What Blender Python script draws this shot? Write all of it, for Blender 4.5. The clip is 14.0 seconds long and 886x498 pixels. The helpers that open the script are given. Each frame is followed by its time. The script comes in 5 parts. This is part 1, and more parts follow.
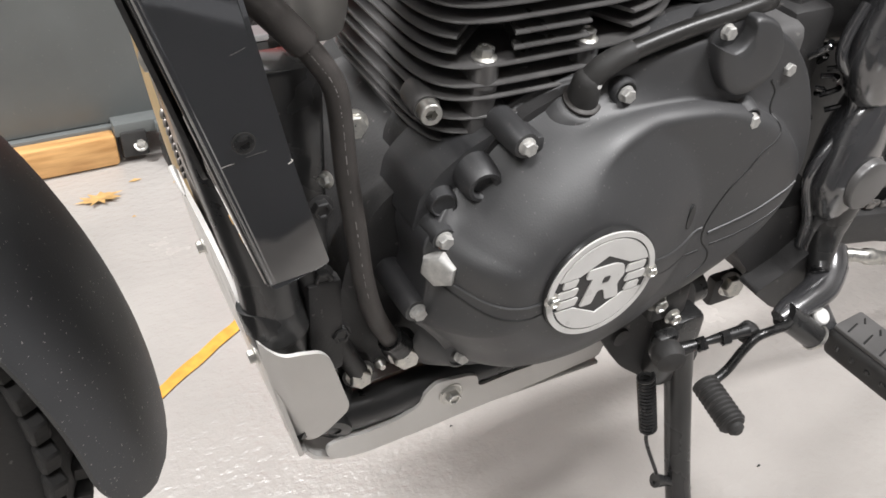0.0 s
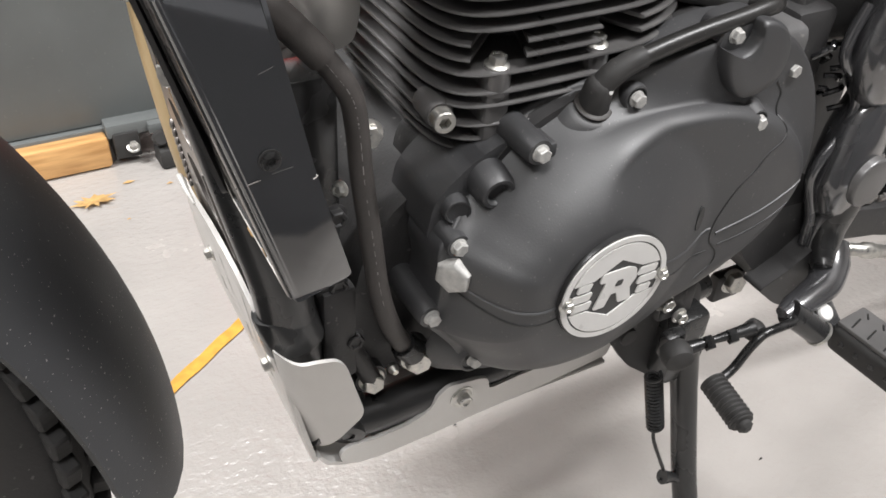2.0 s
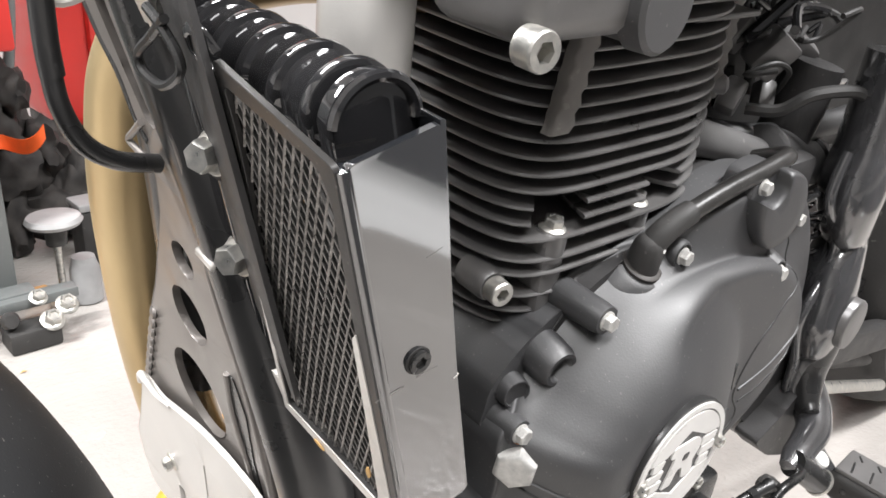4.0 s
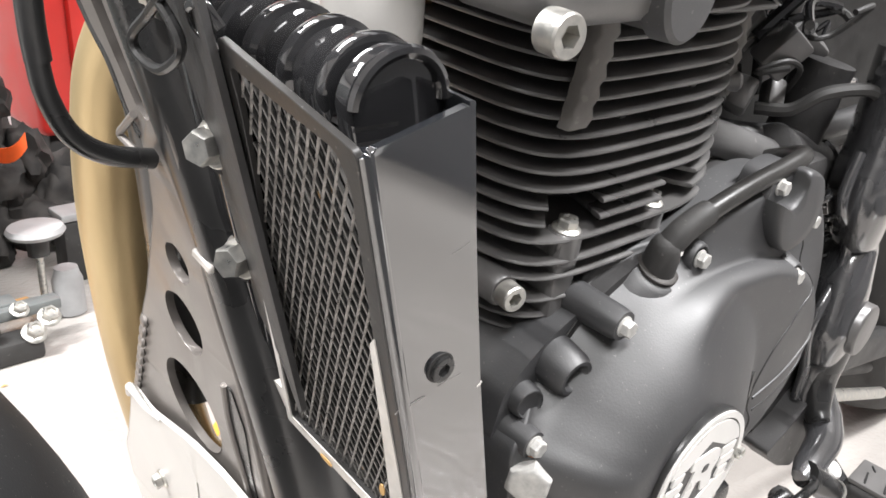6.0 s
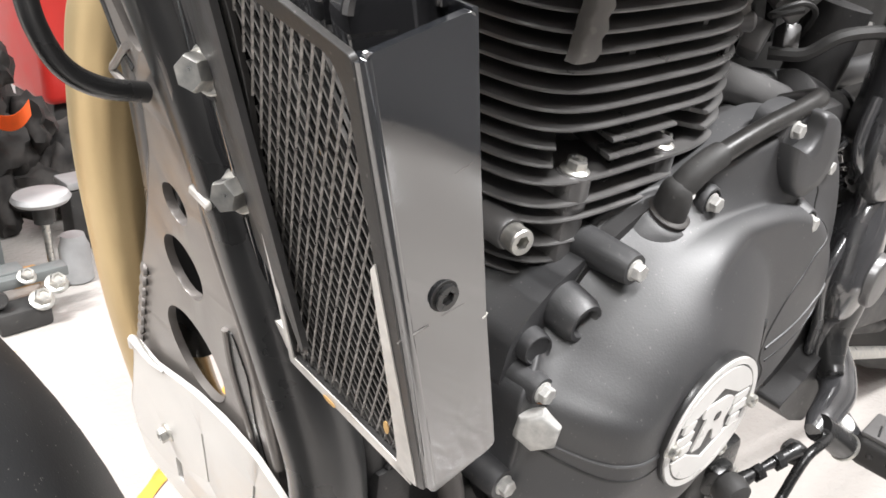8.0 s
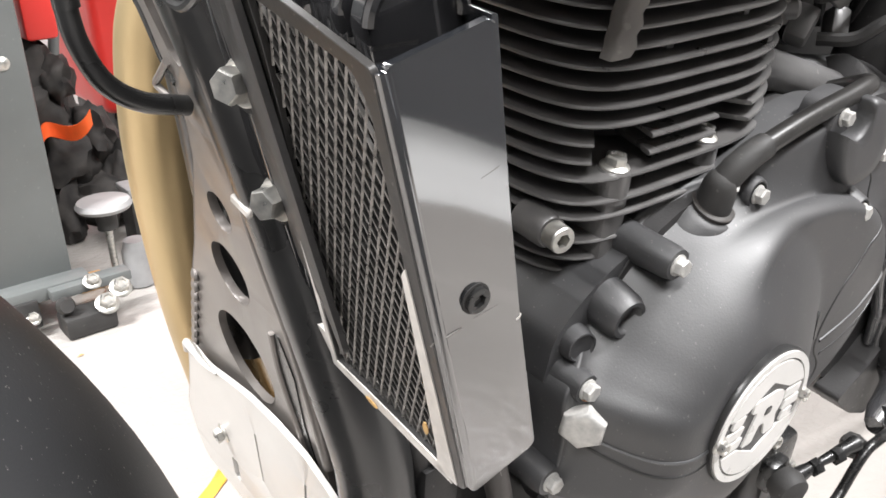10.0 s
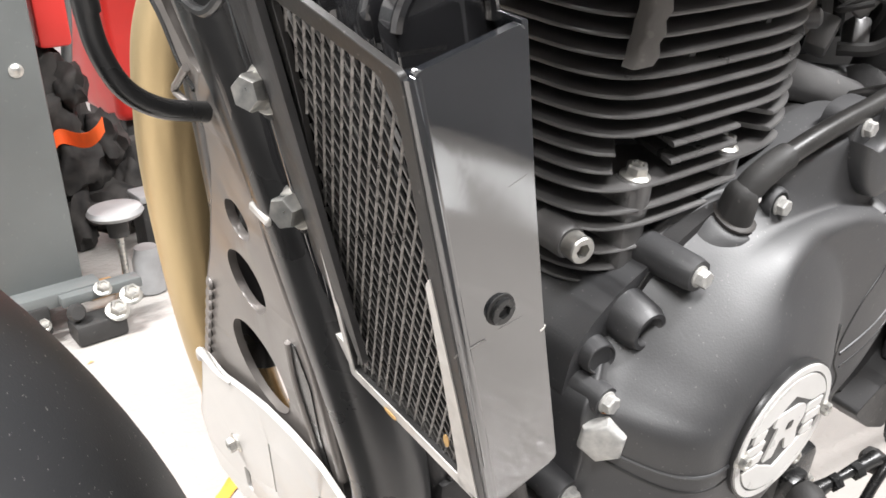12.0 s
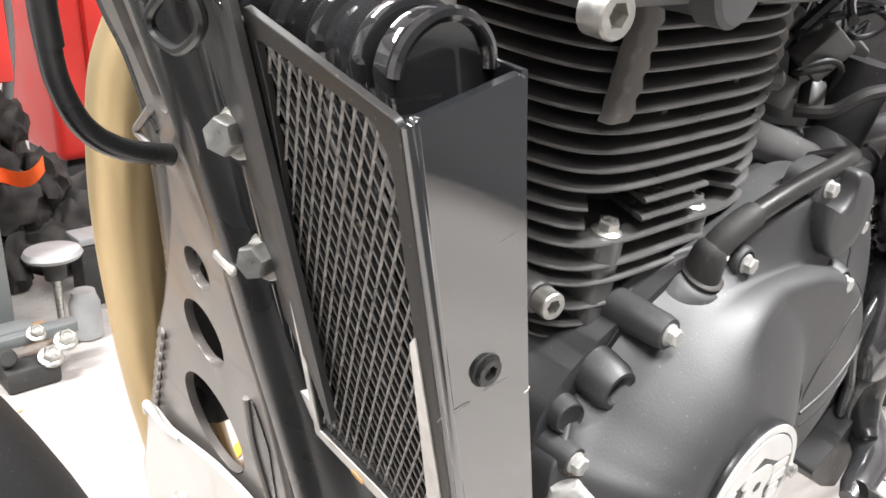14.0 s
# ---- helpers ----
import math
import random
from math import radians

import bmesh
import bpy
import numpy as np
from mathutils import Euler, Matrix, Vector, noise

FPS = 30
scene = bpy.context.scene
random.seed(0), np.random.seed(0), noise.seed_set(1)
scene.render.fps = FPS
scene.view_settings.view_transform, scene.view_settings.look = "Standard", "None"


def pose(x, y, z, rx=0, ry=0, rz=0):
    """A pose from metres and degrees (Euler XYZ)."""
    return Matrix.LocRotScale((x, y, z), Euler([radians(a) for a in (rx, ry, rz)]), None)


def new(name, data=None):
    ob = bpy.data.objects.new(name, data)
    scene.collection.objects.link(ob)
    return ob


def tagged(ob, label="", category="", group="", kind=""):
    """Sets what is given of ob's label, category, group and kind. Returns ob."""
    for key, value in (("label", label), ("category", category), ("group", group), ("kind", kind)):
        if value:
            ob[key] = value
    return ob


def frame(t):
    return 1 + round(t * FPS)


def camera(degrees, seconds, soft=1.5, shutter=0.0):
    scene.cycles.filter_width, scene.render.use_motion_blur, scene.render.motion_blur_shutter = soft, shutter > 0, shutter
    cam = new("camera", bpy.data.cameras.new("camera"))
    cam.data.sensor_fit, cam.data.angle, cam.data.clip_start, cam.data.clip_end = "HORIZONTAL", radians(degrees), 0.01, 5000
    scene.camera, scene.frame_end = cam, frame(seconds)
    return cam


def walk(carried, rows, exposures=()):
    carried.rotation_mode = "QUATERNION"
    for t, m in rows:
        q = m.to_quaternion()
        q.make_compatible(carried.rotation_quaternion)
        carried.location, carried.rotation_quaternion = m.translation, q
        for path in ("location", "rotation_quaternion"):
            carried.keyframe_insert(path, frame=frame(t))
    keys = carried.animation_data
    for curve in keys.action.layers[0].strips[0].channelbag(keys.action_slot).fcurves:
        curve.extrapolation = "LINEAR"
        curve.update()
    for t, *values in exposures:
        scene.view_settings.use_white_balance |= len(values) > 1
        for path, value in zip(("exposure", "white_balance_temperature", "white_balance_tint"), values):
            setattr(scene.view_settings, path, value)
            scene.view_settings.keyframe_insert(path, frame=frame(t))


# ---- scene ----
from mathutils import bvhtree

cam = camera(53.4, 14.0, soft=1.6)
METRES, EYE, TILT, LEAN, TURN = 0.3, 0.665, -32.0, 0.0, -27.3
ROWS = [
    (0.0, 0.0, 0.0, 0.0, 0.0, 0.0, -0.0),
    (0.5, 0.0056, 0.0026, -0.0067, -1.97, -1.31, 0.66),
    (1.0, -0.0347, 0.0108, -0.0172, -1.1, -3.71, 0.27),
    (1.5, -0.0359, 0.0152, -0.0023, -0.94, -3.3, 0.54),
    (2.0, -0.0549, -0.008, 0.0292, -0.92, -0.53, 0.9),
    (2.5, -0.0608, 0.0123, 0.0496, -0.99, 0.37, 1.33),
    (3.0, -0.0834, 0.0206, 0.0322, -2.06, 0.93, 1.93),
    (3.2, -0.1234, 0.0285, 0.0242, -3.62, 2.05, 2.45),
    (3.5, -0.2558, 0.0709, 0.0425, -5.81, 2.98, 2.56),
    (3.6, -0.3332, 0.0963, 0.046, -7.36, 4.41, 3.47),
    (3.8, -0.4161, 0.1648, 0.0763, -10.22, 6.95, 5.17),
    (4.0, -0.4462, 0.2382, 0.1131, -12.64, 8.68, 5.7),
    (4.2, -0.461, 0.282, 0.1344, -14.4, 10.09, 6.15),
    (6.5, -0.4643, 0.3335, 0.1, -13.45, 9.15, 6.14),
    (7.0, -0.4517, 0.3486, 0.0825, -13.36, 9.02, 6.14),
    (7.5, -0.4567, 0.3598, 0.0721, -13.27, 8.51, 6.28),
    (8.0, -0.4573, 0.3619, 0.0737, -13.0, 7.65, 6.52),
    (8.5, -0.4309, 0.3317, 0.0813, -11.27, 7.09, 6.92),
    (11.0, -0.4397, 0.3575, 0.0789, -8.66, 8.37, 7.34),
    (11.5, -0.452, 0.3553, 0.0824, -8.63, 8.41, 7.2),
    (12.0, -0.4463, 0.3614, 0.0818, -8.59, 8.44, 6.97),
    (12.5, -0.4515, 0.379, 0.0968, -9.94, 10.09, 6.32),
    (13.0, -0.4709, 0.4015, 0.1132, -12.88, 11.23, 6.46),
    (13.5, -0.4662, 0.4083, 0.1106, -12.78, 11.23, 6.52),
    (14.0, -0.476, 0.4057, 0.0989, -12.53, 11.14, 6.49),
]
walk(cam, [(t, pose(0, 0, EYE, TILT, LEAN, TURN) @ pose(METRES * x, METRES * y, METRES * z, 90 + pitch, roll, yaw)) for t, x, y, z, yaw, pitch, roll in ROWS],
     [(0.0, 0.27), (0.5, 0.17), (1.0, 0.06), (2, 0.26), (3, 0.48), (4, 0.82), (6.5, 1.02), (7.5, 0.97), (12.2, 0.96), (13, 1.06), (14, 1.08)])

# ---- world and light ----
world = bpy.data.worlds.new("room_air")
scene.world = world
world.use_nodes = True
world.node_tree.nodes["Background"].inputs[0].default_value = (0.9, 0.95, 1.0, 1)
world.node_tree.nodes["Background"].inputs[1].default_value = 0.02
scene.view_settings.exposure = 0.0


def ceiling_lamp(x, y, sx, sy, watts, z=2.55):
    data = bpy.data.lights.new("tube_light", "AREA")
    data.shape, data.size, data.size_y, data.energy = "RECTANGLE", sx, sy, watts
    data.color = (0.985, 0.977, 0.985)
    ob = new("tube_light", data)
    ob.location = (x, y, z)
    return ob


for x, y, w in ((-0.7, -0.8, 34), (1.35, -0.60, 82), (-1.3, 1.1, 92), (0.1, 2.0, 30)):
    ceiling_lamp(x, y, 1.25, 0.30, w)


# ---- materials ----
def material(name, base, rough=0.5, metal=0.0, var=0.25, scale=18.0, bump=0.15, grain=220.0, coat=0.0, spec=0.5, rvar=0.12, speck=0.0, stretch=None, tint=None, dust=160):
    """A surface with blotches and fine grain, in metres. tint: a second colour that comes in with the blotches."""
    m = bpy.data.materials.new(name)
    m.use_nodes = True
    nt = m.node_tree
    b = nt.nodes["Principled BSDF"]
    b.inputs["Metallic"].default_value = metal
    b.inputs["Specular IOR Level"].default_value = spec
    b.inputs["Coat Weight"].default_value = coat
    b.inputs["Coat Roughness"].default_value = 0.05
    co = nt.nodes.new("ShaderNodeTexCoord")
    src = co.outputs["Object"]
    if stretch:
        mp = nt.nodes.new("ShaderNodeMapping")
        mp.inputs["Scale"].default_value = stretch
        nt.links.new(src, mp.inputs["Vector"])
        src = mp.outputs["Vector"]
    n1 = nt.nodes.new("ShaderNodeTexNoise")
    n1.inputs["Scale"].default_value, n1.inputs["Detail"].default_value = scale, 5
    n2 = nt.nodes.new("ShaderNodeTexNoise")
    n2.inputs["Scale"].default_value, n2.inputs["Detail"].default_value = grain, 3
    for n in (n1, n2):
        nt.links.new(src, n.inputs["Vector"])
    ramp = nt.nodes.new("ShaderNodeValToRGB")
    dark = tuple(c * (1 - var) for c in base)
    lite = tuple(min(1, c * (1 + var)) for c in base) if tint is None else tint
    ramp.color_ramp.elements[0].position, ramp.color_ramp.elements[1].position = 0.3, 0.7
    ramp.color_ramp.elements[0].color, ramp.color_ramp.elements[1].color = (*dark, 1), (*lite, 1)
    nt.links.new(n1.outputs["Fac"], ramp.inputs["Fac"])
    col = ramp.outputs["Color"]
    if speck:
        n3 = nt.nodes.new("ShaderNodeTexNoise")
        n3.inputs["Scale"].default_value, n3.inputs["Detail"].default_value = dust, 2
        nt.links.new(src, n3.inputs["Vector"])
        cut = nt.nodes.new("ShaderNodeMapRange")
        cut.inputs["From Min"].default_value, cut.inputs["From Max"].default_value = 0.69, 0.73
        nt.links.new(n3.outputs["Fac"], cut.inputs["Value"])
        amt = nt.nodes.new("ShaderNodeMath")
        amt.operation = "MULTIPLY"
        amt.inputs[1].default_value = speck
        nt.links.new(cut.outputs["Result"], amt.inputs[0])
        mx = nt.nodes.new("ShaderNodeMixRGB")
        mx.inputs["Color2"].default_value = (0.45, 0.43, 0.4, 1)
        nt.links.new(amt.outputs["Value"], mx.inputs["Fac"])
        nt.links.new(col, mx.inputs["Color1"])
        col = mx.outputs["Color"]
    nt.links.new(col, b.inputs["Base Color"])
    rr = nt.nodes.new("ShaderNodeMapRange")
    rr.inputs["From Min"].default_value, rr.inputs["From Max"].default_value = 0.3, 0.7
    rr.inputs["To Min"].default_value, rr.inputs["To Max"].default_value = max(0.02, rough - rvar), min(1, rough + rvar)
    nt.links.new(n1.outputs["Fac"], rr.inputs["Value"])
    nt.links.new(rr.outputs["Result"], b.inputs["Roughness"])
    if bump:
        bp = nt.nodes.new("ShaderNodeBump")
        bp.inputs["Strength"].default_value, bp.inputs["Distance"].default_value = bump, 0.0006
        nt.links.new(n2.outputs["Fac"], bp.inputs["Height"])
        nt.links.new(bp.outputs["Normal"], b.inputs["Normal"])
    return m


M_COVER = material("satin_black_powder_coat", (0.034, 0.034, 0.0355), 0.53, 0.0, 0.16, 14, 0.14, 900, spec=0.95, rvar=0.06, speck=0.14, dust=420)
# lighter grey than the cover, for the deck and its bar
M_DECK = material("mid_grey_casting", (0.105, 0.103, 0.102), 0.48, 0.0, 0.3, 22, 0.2, 600, speck=0.2)
M_CRANK = material("matt_black_casting", (0.034, 0.033, 0.033), 0.52, 0.0, 0.3, 30, 0.35, 500, speck=0.15)
M_FIN = material("black_fin_paint", (0.095, 0.092, 0.090), 0.38, 0.0, 0.25, 25, 0.12, 700, spec=1.0, speck=0.10, dust=420)
M_GUARD = material("gloss_black_guard_paint", (0.012, 0.013, 0.015), 0.05, 0.0, 0.2, 9, 0.012, 330, coat=1.0, spec=1.0, rvar=0.03)
M_GUARD.node_tree.nodes["Principled BSDF"].inputs["Coat IOR"].default_value = 1.7
M_SATIN = material("satin_black_guard_paint", (0.024, 0.023, 0.022), 0.36, 0.0, 0.2, 30, 0.08, 500, rvar=0.06, speck=0.15, dust=420)
M_GLOSS = material("gloss_black_paint", (0.015, 0.015, 0.016), 0.07, 0.0, 0.2, 9, 0.03, 60, coat=0.6, rvar=0.03)
M_TUBE = material("black_frame_paint", (0.023, 0.023, 0.023), 0.29, 0.0, 0.25, 20, 0.06, 220, coat=0.15, rvar=0.08)
M_KNUCKLE = material("gloss_black_forging", (0.040, 0.040, 0.042), 0.22, 0.0, 0.2, 25, 0.08, 260, coat=0.7, spec=1.0, rvar=0.08)
M_PLATE = material("satin_grey_steel_paint", (0.20, 0.183, 0.17), 0.36, 0.35, 0.15, 16, 0.08, 500, rvar=0.08)
M_BOLT = material("zinc_plated_steel", (0.50, 0.50, 0.48), 0.36, 0.85, 0.2, 160, 0.15, 700, rvar=0.1, tint=(0.66, 0.64, 0.59))
M_DULLBOLT = material("dull_painted_steel", (0.46, 0.455, 0.44), 0.5, 0.3, 0.2, 200, 0.3, 500, tint=(0.58, 0.57, 0.54))
M_DARKSTEEL = material("blackened_steel", (0.05, 0.05, 0.05), 0.3, 0.7, 0.3, 120, 0.15, 800)
M_ALU = material("silver_painted_aluminium", (0.60, 0.585, 0.56), 0.42, 0.25, 0.07, 14, 0.12, 700, rvar=0.08)
M_RUBBER = material("black_rubber", (0.030, 0.029, 0.028), 0.62, 0.0, 0.3, 40, 0.3, 400, speck=0.1)
M_HOSE = material("dusty_rubber_hose", (0.045, 0.040, 0.037), 0.55, 0.0, 0.3, 60, 0.3, 500)
M_FENDER = material("dark_grey_plastic", (0.030, 0.031, 0.033), 0.5, 0.0, 0.18, 12, 0.15, 900, rvar=0.06, speck=0.45, dust=520)
M_TYRE = material("tyre_rubber", (0.026, 0.025, 0.024), 0.75, 0.0, 0.35, 30, 0.5, 300, speck=0.15)
M_PIPE = material("heat_tinted_steel", (0.40, 0.27, 0.12), 0.36, 0.8, 0.3, 9, 0.1, 300, stretch=(1, 1, 0.35), tint=(0.66, 0.52, 0.30))
M_CABINET = material("grey_cabinet_paint", (0.135, 0.145, 0.143), 0.4, 0.0, 0.12, 7, 0.1, 300, speck=0.1)
M_DAMPER = material("brown_grey_rubber", (0.125, 0.117, 0.108), 0.55, 0.0, 0.25, 40, 0.25, 400, speck=0.1)
M_WOOD = material("varnished_orange_wood", (0.60, 0.31, 0.11), 0.4, 0.0, 0.2, 12, 0.15, 260, stretch=(1, 8, 8), tint=(0.78, 0.46, 0.19))
M_RED = material("red_plastic", (0.62, 0.035, 0.028), 0.4, 0.0, 0.15, 6, 0.05, 300)
M_ORANGE = material("orange_webbing", (0.85, 0.12, 0.02), 0.6, 0.0, 0.12, 40, 0.4, 500)
M_BLACKCLOTH = material("dark_clutter_cloth", (0.014, 0.013, 0.013), 0.8, 0.0, 0.6, 25, 0.6, 120, tint=(0.06, 0.054, 0.050))
M_BADGE_W = material("badge_white_enamel", (0.66, 0.65, 0.63), 0.35, 0.0, 0.06, 60, 0.05, 500)
M_BADGE_K = material("badge_black_enamel", (0.02, 0.02, 0.02), 0.4, 0.0, 0.1, 60, 0.05, 500)
# two tones of mesh steel, so glints along one strand direction are in the colour
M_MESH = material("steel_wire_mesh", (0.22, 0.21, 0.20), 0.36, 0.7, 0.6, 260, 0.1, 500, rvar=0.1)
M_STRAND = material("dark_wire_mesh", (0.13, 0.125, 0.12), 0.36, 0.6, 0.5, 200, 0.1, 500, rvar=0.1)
M_EDGE = material("bare_worn_edge", (0.60, 0.575, 0.54), 0.42, 0.25, 0.25, 70, 0.2, 400)
M_COPPER = material("copper_washer", (0.55, 0.27, 0.13), 0.35, 1.0, 0.2, 90, 0.1, 400)
M_INK = material("pale_print_ink", (0.21, 0.20, 0.19), 0.7, 0.0, 0.3, 200, 0.0, 400)
M_PAINTLINE = material("orange_floor_paint", (0.74, 0.36, 0.05), 0.5, 0.0, 0.2, 60, 0.3, 200)
M_LEAF = material("dry_leaf", (0.55, 0.34, 0.13), 0.7, 0.0, 0.3, 60, 0.4, 200)
M_REFLECTION_CARD = material("white_reflection_card", (0.86, 0.86, 0.85), 0.6, 0.0, 0.05, 20, 0.2, 120)
M_WALL = material("white_wall_paint", (0.60, 0.59, 0.58), 0.6, 0.0, 0.06, 3, 0.2, 80)
M_DARKWALL = material("dark_panel_wall", (0.16, 0.163, 0.17), 0.55, 0.0, 0.2, 2, 0.2, 80)
M_CEIL = material("ceiling_paint", (0.80, 0.79, 0.78), 0.7, 0.0, 0.05, 3, 0.2, 80)
M_BLUEGREY = material("grey_plastic", (0.30, 0.30, 0.30), 0.5, 0.0, 0.2, 20, 0.2, 200)


def floor_material():
    m = material("white_floor_epoxy", (0.415, 0.392, 0.368), 0.18, 0.0, 0.07, 5, 0.0, 90, rvar=0.12)
    nt = m.node_tree
    b = nt.nodes["Principled BSDF"]
    co = nt.nodes["Texture Coordinate"]
    height = None
    for sc, amt in ((16, 0.5), (65, 1.0), (150, 0.5)):
        n = nt.nodes.new("ShaderNodeTexNoise")
        n.inputs["Scale"].default_value, n.inputs["Detail"].default_value = sc, 3
        mp = nt.nodes.new("ShaderNodeMapping")
        mp.inputs["Scale"].default_value = (1.0, 1.2, 1.0)
        nt.links.new(co.outputs["Object"], mp.inputs["Vector"])
        nt.links.new(mp.outputs["Vector"], n.inputs["Vector"])
        mul = nt.nodes.new("ShaderNodeMath")
        mul.operation = "MULTIPLY_ADD"
        mul.inputs[1].default_value = amt
        nt.links.new(n.outputs["Fac"], mul.inputs[0])
        if height is not None:
            nt.links.new(height, mul.inputs[2])
        height = mul.outputs["Value"]
    bp = nt.nodes.new("ShaderNodeBump")
    bp.inputs["Strength"].default_value, bp.inputs["Distance"].default_value = 0.42, 0.004
    nt.links.new(height, bp.inputs["Height"])
    nt.links.new(bp.outputs["Normal"], b.inputs["Normal"])
    return m


M_FLOOR = floor_material()


# ---- mesh tools ----
V = Vector


def set_sharp(bm, deg=38):
    for f in bm.faces:
        f.smooth = True
    for e in bm.edges:
        if len(e.link_faces) == 2:
            e.smooth = e.calc_face_angle(0) < radians(deg)


def mesh_of(name, bm, mats, deg=38):
    bmesh.ops.recalc_face_normals(bm, faces=bm.faces)
    set_sharp(bm, deg)
    me = bpy.data.meshes.new(name)
    bm.to_mesh(me)
    bm.free()
    for m in mats if isinstance(mats, (list, tuple)) else [mats]:
        me.materials.append(m)
    return me


def part(name, bm, mats, parent=None, label="", deg=38):
    ob = new(name, mesh_of(name, bm, mats, deg))
    ob.parent = parent
    return tagged(ob, label)


def shared(name, me, parent, m):
    ob = new(name, me)
    ob.parent = parent
    ob.matrix_local = m
    return ob


def bevel(bm, off, seg=2, deg=30):
    edges = [e for e in bm.edges if len(e.link_faces) == 2 and e.calc_face_angle(0) > radians(deg)]
    bmesh.ops.bevel(bm, geom=edges, offset=off, segments=seg, affect="EDGES", profile=0.5, clamp_overlap=True)
    return bm


def join(*bms):
    out = bmesh.new()
    for b in bms:
        me = bpy.data.meshes.new("tmp")
        b.to_mesh(me)
        b.free()
        out.from_mesh(me)
        bpy.data.meshes.remove(me)
    return out


def facing(pos, axis, up=(0, 0, 1)):
    """Local z along axis at pos."""
    z = V(axis).normalized()
    x = V(up).cross(z)
    if x.length < 1e-4:
        x = V((1, 0, 0)).cross(z)
    x.normalize()
    y = z.cross(x)
    m = Matrix((x, y, z)).transposed().to_4x4()
    m.translation = V(pos)
    return m


def box(c, s, off=0.0, m=None, seg=2):
    bm = bmesh.new()
    bmesh.ops.create_cube(bm, size=1.0, matrix=Matrix.Translation(V(c)) @ Matrix.Diagonal((*s, 1)))
    if off:
        bevel(bm, off, seg)
    if m is not None:
        bm.transform(m)
    return bm


def rings(loops, close=True, caps=True):
    """Joins closed loops of points, in order."""
    bm = bmesh.new()
    vs = [[bm.verts.new(p) for p in lp] for lp in loops]
    n = len(vs[0])
    for a, b in zip(vs, vs[1:]):
        for i in range(n if close else n - 1):
            j = (i + 1) % n
            bm.faces.new((a[i], a[j], b[j], b[i]))
    if caps and close:
        bm.faces.new(list(reversed(vs[0])))
        bm.faces.new(vs[-1])
    return bm


def lathe(profile, m, n=24):
    """profile: (radius, height) rows, turned round local z of m."""
    loops = [[m @ V((max(r, 1e-5) * math.cos(2 * math.pi * i / n), max(r, 1e-5) * math.sin(2 * math.pi * i / n), h)) for i in range(n)] for r, h in profile]
    return rings(loops)


def smooth_path(pts, k=6):
    pts = [V(p) for p in pts]
    ext = [2 * pts[0] - pts[1]] + pts + [2 * pts[-1] - pts[-2]]
    out = []
    for i in range(1, len(ext) - 2):
        p0, p1, p2, p3 = ext[i - 1 : i + 3]
        for j in range(k):
            t = j / k
            out.append(0.5 * (2 * p1 + (p2 - p0) * t + (2 * p0 - 5 * p1 + 4 * p2 - p3) * t * t + (3 * p1 - p0 - 3 * p2 + p3) * t**3))
    return out + [pts[-1]]


def frames_along(path, up=(0, 0, 1)):
    tang = [(path[min(i + 1, len(path) - 1)] - path[max(i - 1, 0)]).normalized() for i in range(len(path))]
    n = V(up) - tang[0] * V(up).dot(tang[0])
    if n.length < 1e-3:
        n = V((1, 0, 0)) - tang[0] * tang[0].x
    n.normalize()
    out = []
    for t in tang:
        n = (n - t * n.dot(t)).normalized()
        out.append((t, n, t.cross(n)))
    return out


def sweep(pts, r, n=12, k=6, flat=(1, 1)):
    """A round bar along a curve; r may be a list of radii, one per given point."""
    path = smooth_path(pts, k) if k > 1 else [V(p) for p in pts]
    if isinstance(r, (list, tuple)):
        rad = []
        for a, b in zip(r, r[1:]):
            rad += [a + (b - a) * j / k for j in range(k)]
        rad.append(r[-1])
    else:
        rad = [r] * len(path)
    loops = []
    for p, q, (t, u, w) in zip(path, rad, frames_along(path)):
        loops.append([p + u * (q * flat[0] * math.cos(2 * math.pi * i / n)) + w * (q * flat[1] * math.sin(2 * math.pi * i / n)) for i in range(n)])
    return rings(loops)


def rounded(pts, r, seg=4):
    """Rounds the corners of a closed 2D outline."""
    out, n = [], len(pts)
    for i in range(n):
        a, b, c = (V((*pts[(i + d) % n], 0)) for d in (-1, 0, 1))
        ra = min(r, (a - b).length * 0.45, (c - b).length * 0.45)
        p, q = b + (a - b).normalized() * ra, b + (c - b).normalized() * ra
        for j in range(seg + 1):
            t = j / seg
            s = p * (1 - t) ** 2 + b * 2 * t * (1 - t) + q * t * t
            out.append((s.x, s.y))
    return out


def ellipse2(cx, cy, rx, ry, n=20, tilt=0.0):
    c, s = math.cos(tilt), math.sin(tilt)
    return [(cx + rx * math.cos(a) * c - ry * math.sin(a) * s, cy + rx * math.cos(a) * s + ry * math.sin(a) * c) for a in (2 * math.pi * i / n for i in range(n))]


def sheet(outline, thick, m, holes=(), edge=0.0):
    """A flat plate in local xy of m, thick along local z (both ways), with holes."""
    bm = bmesh.new()
    edges = []
    for loop in (outline, *holes):
        vs = [bm.verts.new((x, y, -thick / 2)) for x, y in loop]
        edges += [bm.edges.new((vs[i], vs[(i + 1) % len(vs)])) for i in range(len(vs))]
    bmesh.ops.triangle_fill(bm, use_beauty=True, use_dissolve=False, edges=edges)
    low = list(bm.faces)
    got = bmesh.ops.extrude_face_region(bm, geom=low)
    bmesh.ops.translate(bm, verts=[g for g in got["geom"] if isinstance(g, bmesh.types.BMVert)], vec=(0, 0, thick))
    bmesh.ops.recalc_face_normals(bm, faces=bm.faces)
    if edge:
        bevel(bm, edge, 1, 60)
    bm.transform(m)
    return bm


